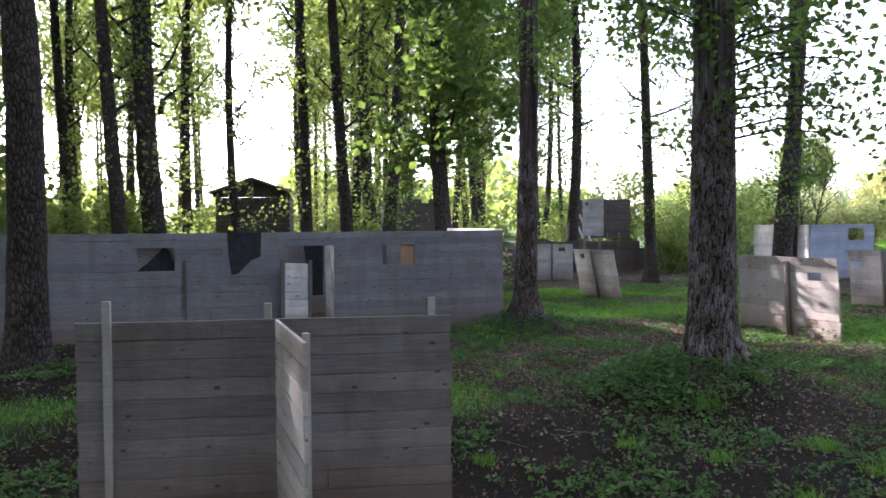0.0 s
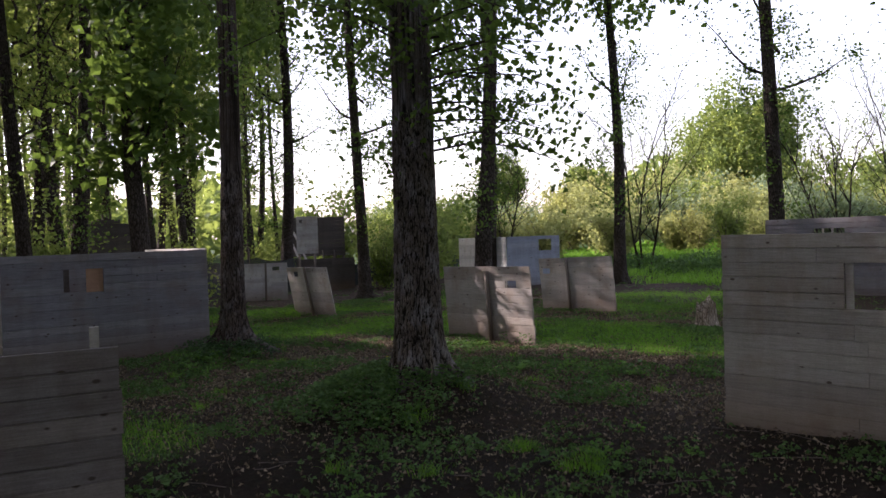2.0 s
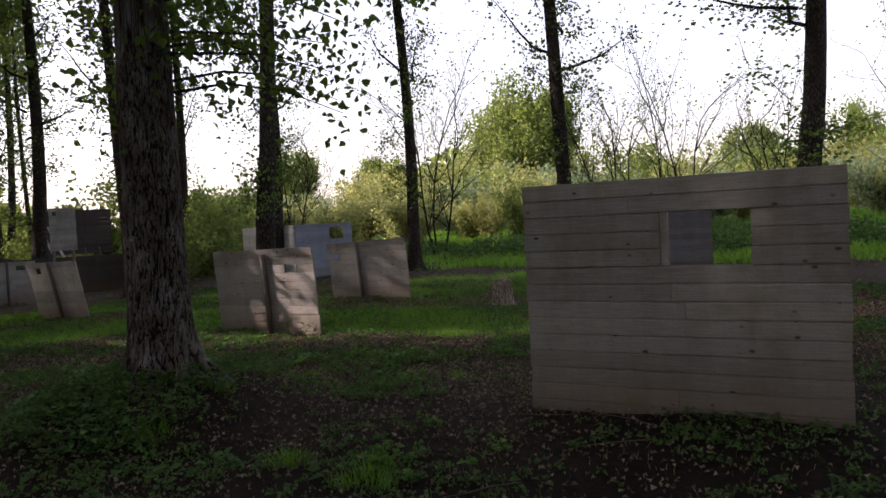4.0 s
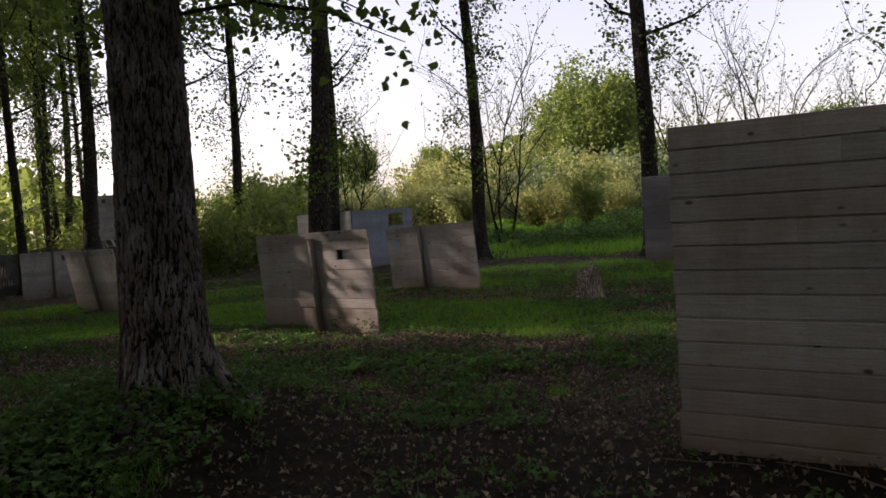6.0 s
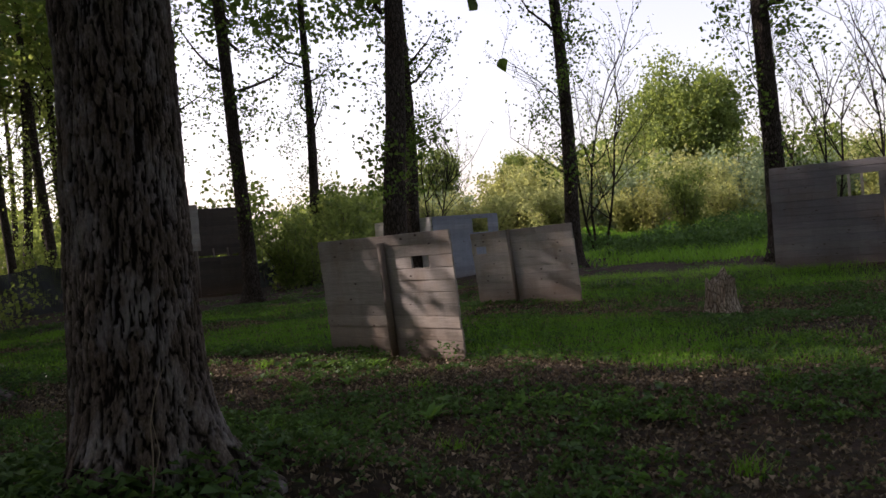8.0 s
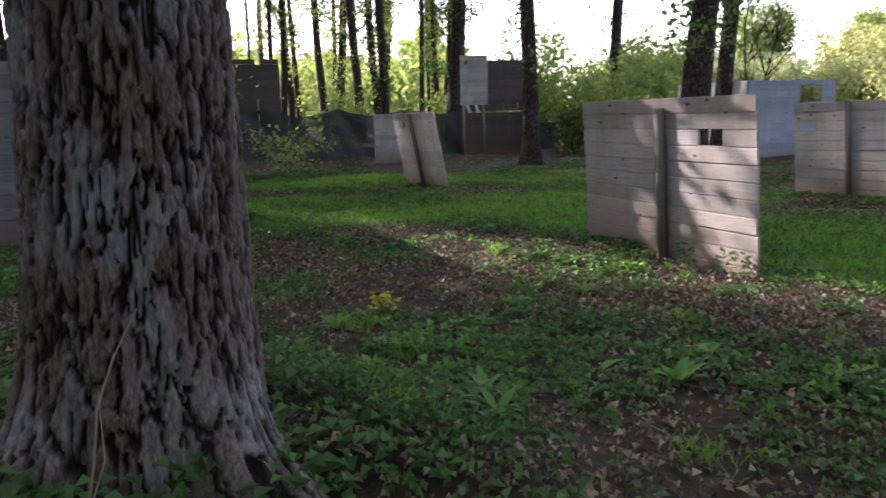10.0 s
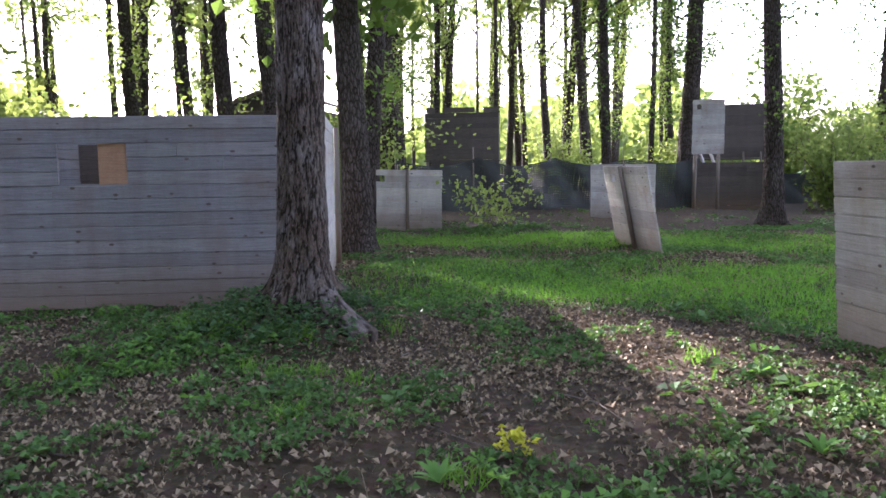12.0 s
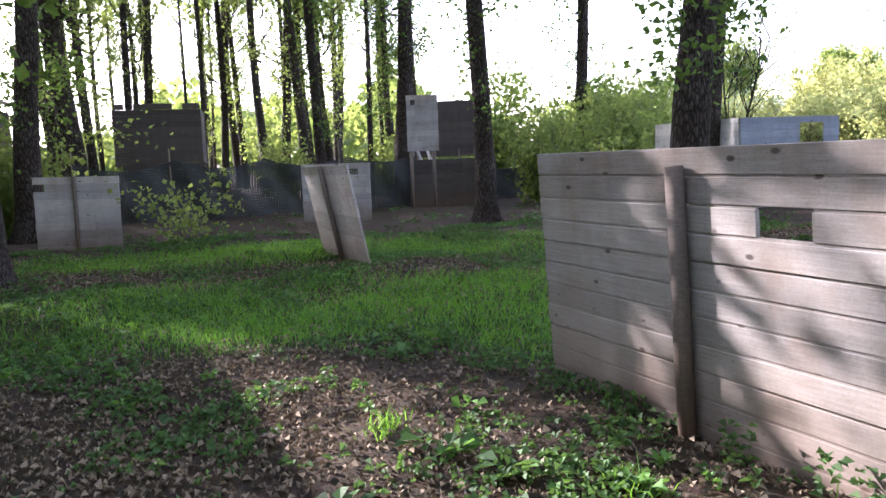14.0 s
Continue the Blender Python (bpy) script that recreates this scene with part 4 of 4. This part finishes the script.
hedge = random.Random(11)
for ring, (r0, r1, n, smin, smax) in enumerate(((40, 47, 34, 0.68, 1.02), (50, 60, 34, 0.94, 1.36), (66, 80, 28, 1.2, 1.7))):
    for k in range(n):
        a = radians(28 + 95 * (k + hedge.uniform(0, 0.8)) / n)
        r = hedge.uniform(r0, r1)
        x, y = 6 + r * math.sin(a), 6 + r * math.cos(a)
        if x < 24 and y < 46:
            continue
        put_bush(BUSHES[hedge.randrange(4)], x, y, hedge.uniform(smin, smax), hedge.uniform(0, 360), hedge.uniform(0.8, 1.15))
for x, y, s, t in ((71, 51.5, 0.95, 0), (74, 49.5, 1.1, 90), (73, 54, 0.95, 40), (77, 53, 1.1, 200), (82, 30, 0.7, 10), (85, 20, 0.7, 60), (80, 10, 0.75, 100), (78, 56, 0.6, 30), (66, 66, 0.7, 0), (60, 74, 0.8, 50)):
    put_bush(DOME[hedge.randrange(2)], x, y, s, t)
for x, y, s, t in ((30, 25.5, 1.0, 0), (31.5, 17.5, 0.95, 50), (33.5, 15.8, 0.9, 150), (37, 13, 0.8, 250), (27, 32, 0.8, 80), (36, 8, 0.9, 20)):
    put_bush(SPARSE[hedge.randrange(2)], x, y, s, t)
for x, y, s in ((21, 32, 1.0), (23, 33.5, 1.2), (19.5, 31, 0.8), (25, 36, 1.3), (27, 38, 1.3), (5, 29.5, 1.0), (-2, 27, 1.2), (-6, 25, 1.4), (-9, 27, 1.5), (-5, 20.8, 0.9), (-8, 19, 1.3), (17, 40, 0.8), (13, 38, 0.7), (5, 40, 0.8), (-1, 42, 1.0), (20, 43, 1.1), (24, 46, 1.6), (9, 48, 0.9), (14, 52, 1.0), (-12, 34, 1.6), (-8, 40, 1.6), (29, 41, 1.4)):
    put_bush(GREENS[hedge.randrange(2)], x, y, s, hedge.uniform(0, 360))


for x, y, s in ((-8.5, 24.5, 1.15), (-6.8, 23.2, 1.0), (-5.0, 24.2, 1.1), (-3.2, 23.4, 0.95), (-1.8, 25.2, 1.05), (-10.5, 22.5, 1.2), (4.4, 27.6, 0.7), (6.1, 29.0, 0.75)):
    put_bush(GREENS[0], x, y, s, hedge.uniform(0, 360), 1.1)
SPRAY = bush(140, 1.35, 1.25, LEAF_SHRUB, 420, 0.12, "young sapling with open sprays of leaves before the net", 4, "sapling", 0.006)
put_bush(SPRAY, 9.7, 25.6, 1.0, 30)


def far_wood():
    """A belt of woodland all round the place, beyond the wood and the clearing."""
    rng = np.random.default_rng(77)
    n = 70000
    a = rng.uniform(0, 2 * math.pi, n)
    r = rng.uniform(95, 135, n)
    h = 6.5 + 2.5 * np.sin(a * 9) + 2 * np.sin(a * 23 + 1) + 1.5 * np.sin(a * 51)
    z = h * rng.uniform(0, 1, n) ** 0.8 + 0.4
    c = np.stack([6 + r * np.sin(a), 6 + r * np.cos(a), z], 1)
    ob = leaf_cloud("far_woodland", c, 1.5, rng, LEAF_SHRUB)
    tagged(ob, "distant belt of green woodland round the clearing", "woodland", kind="stuff")


far_wood()


# ---- stump ----
def stump(x, y, r, h):
    rng = random.Random(4)
    top = thing("tree_stump", pose(x, y, gz(x, y)), "broken grey tree stump with a split top", "tree stump")
    verts, faces = [], []
    seg, rings = 28, 9
    for k in range(rings):
        for i in range(seg):
            w = 2 * math.pi * i / seg
            jag = 0.07 * math.sin(w * 3 + 1) + 0.03 * math.sin(w * 7) + (0.05 if math.cos(w) > 0.3 else -0.05)
            z = -0.15 + (h + 0.15 + jag * (k / (rings - 1))) * k / (rings - 1)
            rr = r * (1 + 0.5 * math.exp(-max(z, 0) / 0.15)) * (1 + 0.12 * math.sin(w * 5) + 0.06 * math.sin(w * 11))
            verts.append((rr * math.cos(w), rr * math.sin(w), z))
    for k in range(rings - 1):
        for i in range(seg):
            j = (i + 1) % seg
            faces.append((k * seg + i, k * seg + j, (k + 1) * seg + j, (k + 1) * seg + i))
    b = len(verts)
    for i in range(seg):
        x0, y0, z0 = verts[(rings - 1) * seg + i]
        verts.append((x0 * 0.6, y0 * 0.6, z0 - 0.1))
    for i in range(seg):
        j = (i + 1) % seg
        faces.append(((rings - 1) * seg + i, (rings - 1) * seg + j, b + j, b + i))
    faces.append(tuple(b + i for i in range(seg)))
    mesh_ob("body", verts, faces, STUMPWOOD, top)


stump(16.75, 11.96, 0.19, 0.56)


# ---- ground cover ----
def blades(name, pts, height, width, rng, mat, label, category):
    n = len(pts)
    w = rng.uniform(0, 6.28, n)
    tilt = rng.normal(size=(n, 2)) * 0.35
    h = height * rng.uniform(0.5, 1.3, n)
    z = ground_z(pts[:, 0], pts[:, 1]) - 0.01
    base = np.stack([pts[:, 0], pts[:, 1], z], 1)
    side = np.stack([np.cos(w), np.sin(w), np.zeros(n)], 1) * width
    up = np.stack([tilt[:, 0] * h, tilt[:, 1] * h, h], 1)
    v = np.stack([base - side, base + side, base + up * 0.55 + side * 0.7, base + up * 0.55 - side * 0.7, base + up + np.stack([tilt[:, 0], tilt[:, 1], -0.2 * np.ones(n)], 1) * h[:, None] * 0.5], 1)
    i = np.arange(n)[:, None] * 5
    faces = (i + [0, 1, 2]).tolist() + (i + [0, 2, 3]).tolist() + (i + [3, 2, 4]).tolist()
    tagged(mesh_ob(name, v.reshape(-1, 3).tolist(), faces, mat), label, category, kind="stuff")


def sow(rng, n, box, keep):
    x = rng.uniform(box[0], box[1], n)
    y = rng.uniform(box[2], box[3], n)
    k = keep(x, y) > rng.uniform(0, 1, n)
    return np.stack([x[k], y[k]], 1)


def rosettes(name, pts, leaves, size, rng, mat, label, category, lift=0.5, tall=0.0):
    """Small leafy herbs: several leaves about each point."""
    n = len(pts)
    c = np.repeat(pts, leaves, 0)
    m = len(c)
    s = np.repeat(rng.uniform(0.55, 1.4, n), leaves) * size * rng.uniform(0.7, 1.2, m)
    w = rng.uniform(0, 6.28, m)
    out = rng.uniform(0.0, 0.8, m) * s
    z = ground_z(c[:, 0], c[:, 1]) + rng.uniform(0.01, 0.04, m) + tall * rng.uniform(0, 1, m) ** 0.8
    o = np.stack([c[:, 0] + np.cos(w) * out, c[:, 1] + np.sin(w) * out, z], 1)
    el = rng.uniform(-0.1, lift, m)
    a = np.stack([np.cos(w) * np.cos(el), np.sin(w) * np.cos(el), np.sin(el)], 1)
    b = np.stack([-np.sin(w), np.cos(w), rng.normal(size=m) * 0.3], 1)
    s = s[:, None]
    v = np.stack([o, o + a * s * 0.5 + b * s * 0.36 + [0, 0, 0.012], o + a * s - [0, 0, 0.012], o + a * s * 0.5 - b * s * 0.36 + [0, 0, 0.012]], 1)
    i = np.arange(m)[:, None] * 4
    faces = (i + [0, 1, 2]).tolist() + (i + [0, 2, 3]).tolist()
    tagged(mesh_ob(name, v.reshape(-1, 3).tolist(), faces, mat), label, category, kind="stuff")


cover = np.random.default_rng(8)
blades("grass", sow(cover, 420000, (4, 26, 4, 29), lambda x, y: turf(x, y) ** 1.3), 0.13, 0.004, cover, GRASS, "bright green grass in patches on the woodland floor", "grass")
blades("meadow_grass", sow(cover, 90000, (24, 52, 0, 46), lambda x, y: 0.6 + 0.4 * lump(x, y, 4)), 0.32, 0.02, cover, GRASS, "long green meadow grass beyond the trees", "grass")
blades("left_grass", sow(cover, 30000, (-4, 3, 7, 15), lambda x, y: turf(x, y)), 0.10, 0.004, cover, GRASS, "green grass beside the barricade", "grass")


def herb_keep(x, y):
    return np.clip(0.27 + 0.7 * lump(x, y, 2.2) + 1.0 * lump(x * 2.3, y * 2.3, 0.4), 0.03, 1) * np.clip(1.15 - 0.7 * turf(x, y), 0, 1) * (1 - 0.6 * bare_shade(x, y))


def litter_keep(x, y):
    return np.clip(0.75 + 0.4 * lump(x, y, 6.1) - 0.6 * turf(x, y), 0, 1)


rosettes("herbs", sow(cover, 110000, (-3, 20, 3, 26), herb_keep), 7, 0.042, cover, HERB, "low green herbs scattered over the woodland floor", "herbs", tall=0.03)
rosettes("ground_ivy", sow(cover, 5000, (4, 16, 5, 20), lambda x, y: herb_keep(x, y) * np.clip(0.2 + lump(x * 1.6, y * 1.6, 7.7), 0, 1)), 11, 0.052, cover, DOCK,
         "clumps of broader fresh green leaves on the floor", "herbs", 0.7, 0.07)
rosettes("far_herbs", sow(cover, 9000, (-4, 26, 5, 32), lambda x, y: 0.5 * herb_keep(x, y)), 8, 0.08, cover, HERB, "low green herbs between the barricades", "herbs", tall=0.05)
rosettes("nettles", sow(cover, 3400, (5.5, 9.6, 8.0, 12.5), lambda x, y: (1 - smooth_step(0.4, 1.6, np.hypot(x - 7.25, y - 9.6))) * (np.hypot(x - 7.83, y - 9.44) > 0.36)), 9, 0.06, cover, HERB,
         "nettles and ivy round the foot of the tree", "nettles", 0.3, 0.16)
rosettes("nettles", sow(cover, 700, (6.2, 8.8, 14.2, 16.6), lambda x, y: (1 - smooth_step(0.4, 1.2, np.hypot(x - 7.44, y - 15.3)))), 9, 0.055, cover, NETTLE,
         "nettles round the roots of the tree", "nettles", 0.3, 0.18)
rosettes("nettles", np.array([(12.1, 13.12), (12.06, 13.18), (12.16, 12.68), (12.18, 12.5)]), 20, 0.05, cover, HERB,
         "nettles growing at the foot of the barricade", "nettles", 0.5, 0.22)
rosettes("leaf_litter", sow(cover, 270000, (-4, 20, 2.5, 24), lambda x, y: litter_keep(x, y) * (1 - 0.82 * bare_shade(x, y))), 1, 0.042, cover, LITTER,
         "dry brown leaf litter on the earth", "leaf litter", 0.35)
rosettes("pale_litter", sow(cover, 75000, (4, 18, 4, 20), lambda x, y: litter_keep(x, y) * np.clip(0.3 + lump(x * 1.4, y * 1.4, 9.0), 0, 1) * (1 - 0.8 * bare_shade(x, y))), 1, 0.03, cover, LITTER_PALE,
         "bleached fallen leaves and chips on the earth", "leaf litter", 0.3)
blades("straw", sow(cover, 26000, (3, 18, 3, 20), lambda x, y: 0.7 * litter_keep(x, y)), 0.07, 0.0025, cover, LITTER_PALE, "short dry straw among the leaf litter", "straw")
blades("grass_tufts", np.concatenate([np.array(c) + cover.normal(size=(70, 2)) * 0.06 for c in zip(cover.uniform(4, 15, 60), cover.uniform(4, 18, 60))]), 0.13, 0.004, cover, GRASS,
       "small tufts of grass on the bare floor", "grass")
rosettes("yellow_herb", np.array([(9.15, 12.45), (9.12, 12.5), (9.2, 12.4), (9.17, 12.52)]), 18, 0.045, cover, YELLOW, "small clump of yellow-green leaves on the floor", "herb", 0.9, 0.12)


def bramble(cx, cy, r, h, seed, mat, leaves=2600):
    rng = np.random.default_rng(seed)
    w, q = rng.uniform(0, 6.28, leaves), rng.uniform(0, 1, leaves) ** 0.5
    x, y = cx + r * q * np.cos(w), cy + r * q * np.sin(w)
    z = ground_z(x, y) + h * (1 - q ** 2) * rng.uniform(0.2, 1, leaves) + 0.03
    tagged(leaf_cloud("bramble_patch", np.stack([x, y, z], 1), 0.13, rng, mat, droop=-0.2), "low dark bramble mound in the meadow", "brambles", "bramble mounds", kind="stuff")


for k, (x, y, r, h) in enumerate(((29, 21.5, 2.4, 0.9), (33, 20, 2.6, 1.0), (30, 26, 2.2, 0.8), (35, 15, 2.5, 1.0), (28.5, 12, 1.8, 0.7), (31, 9, 2.2, 0.9), (37, 24, 2.5, 1.0))):
    bramble(x, y, r, h, 200 + k, HERB)


# twigs lying about
def twigs():
    rng = np.random.default_rng(15)
    for k in range(46):
        x, y = rng.uniform(4, 14), rng.uniform(4, 19)
        w, L = rng.uniform(0, 6.28), rng.uniform(0.25, 0.9)
        pts = []
        for s in (0, 0.35, 0.7, 1.0):
            px, py = x + math.cos(w) * L * s + rng.normal() * 0.03, y + math.sin(w) * L * s + rng.normal() * 0.03
            pts.append((px, py, gz(px, py) + 0.012 + 0.02 * rng.uniform(0, 1)))
        v, f = limb_tubes([(pts, 0.006, 0.003)], 5)
        tagged(mesh_ob("twig", v, f, TWIG), "thin dead twig lying on the ground", "twig", "fallen twigs")


twigs()


# leafy plants standing singly on the floor
def dock_plant(x, y, seed, size):
    rng = np.random.default_rng(seed)
    top = thing("dock_plant", pose(x, y, gz(x, y), 0, 0, seed * 47), "fresh green broad-leaved plant on the woodland floor", "plant", "broad-leaved plants")
    for k in range(rng.integers(10, 18)):
        w, L, el = rng.uniform(0, 6.28), size * rng.uniform(0.6, 1.2), rng.uniform(0.35, 1.25)
        wide = L * rng.uniform(0.10, 0.16)
        verts, faces = [], []
        for i, u in enumerate((0.0, 0.25, 0.5, 0.75, 1.0)):
            r, z = L * u * math.cos(el * (1 - 0.4 * u)), L * u * math.sin(el) * (1 - 0.35 * u * u)
            half = wide * (0.15, 0.75, 1.0, 0.7, 0.04)[i]
            for q, lift in ((-1, 0.25), (0, 0.0), (1, 0.25)):
                verts.append((math.cos(w) * r - math.sin(w) * half * q, math.sin(w) * r + math.cos(w) * half * q, z + 0.01 + half * lift))
        for i in range(4):
            for q in range(2):
                a = i * 3 + q
                faces.append((a, a + 3, a + 4, a + 1))
        mesh_ob("leaf", verts, faces, DOCK, top, smooth=True)


for k, (x, y) in enumerate(DOCKS):
    dock_plant(x, y, k + 1, 0.10 + 0.025 * (k % 4))


def stalk(x, y, h, seed):
    rng = random.Random(seed)
    pts = [(x + 0.03 * math.sin(4 * s + seed), y + 0.04 * s, gz(x, y) + h * s) for s in (0, 0.3, 0.6, 1.0)]
    v, f = limb_tubes([(pts, 0.003, 0.0015)], 5)
    tagged(mesh_ob("dry_stalk", v, f, STALK), "thin pale dry plant stalk standing upright", "stalk", "dry stalks")


for k, (x, y, h) in enumerate(((8.55, 11.0, 0.45), (9.9, 11.6, 0.4), (8.9, 12.9, 0.5), (10.6, 10.4, 0.3), (8.1, 13.2, 0.35), (11.2, 11.4, 0.3))):
    stalk(x, y, h, k)


def leaning_branch(base, tip):
    """A thin dead branch propped against the bark, with one side twig."""
    a, b = Vector(base), Vector(tip)
    main = [tuple(a.lerp(b, u) + Vector((0.02 * math.sin(u * 7), 0, 0.02 * math.sin(u * 4)))) for u in (0, 0.2, 0.4, 0.6, 0.8, 1.0)]
    fork = [main[1], (main[1][0] + 0.05, main[1][1] + 0.03, main[1][2] + 0.14), (main[1][0] + 0.04, main[1][1] + 0.09, main[1][2] + 0.3)]
    v, f = limb_tubes([(main, 0.0055, 0.002), (fork, 0.0035, 0.0015)], 6)
    tagged(mesh_ob("dead_branch", v, f, STALK), "thin dead branch leaning against the big trunk", "branch")


leaning_branch((7.66, 8.92, gz(7.66, 8.92) - 0.01), (7.84, 9.13, 0.95))


def wood_chip(x, y, length, width, turn):
    bm = bmesh.new()
    bmesh.ops.create_cube(bm, size=1, matrix=Matrix.LocRotScale((0, 0, 0.012), None, (length, width, 0.018)))
    bmesh.ops.bevel(bm, geom=bm.edges[:], offset=0.004, segments=1, affect="EDGES")
    for v in bm.verts:
        v.co.y *= 1.0 - 0.45 * (v.co.x / length + 0.5)
    top = thing("wood_offcut", pose(x, y, gz(x, y), 3, -4, turn), "pale splintered board offcut lying on the earth", "offcut")
    part("board", bm, WOOD_PALE, top)


wood_chip(9.93, 14.45, 0.30, 0.10, -20)
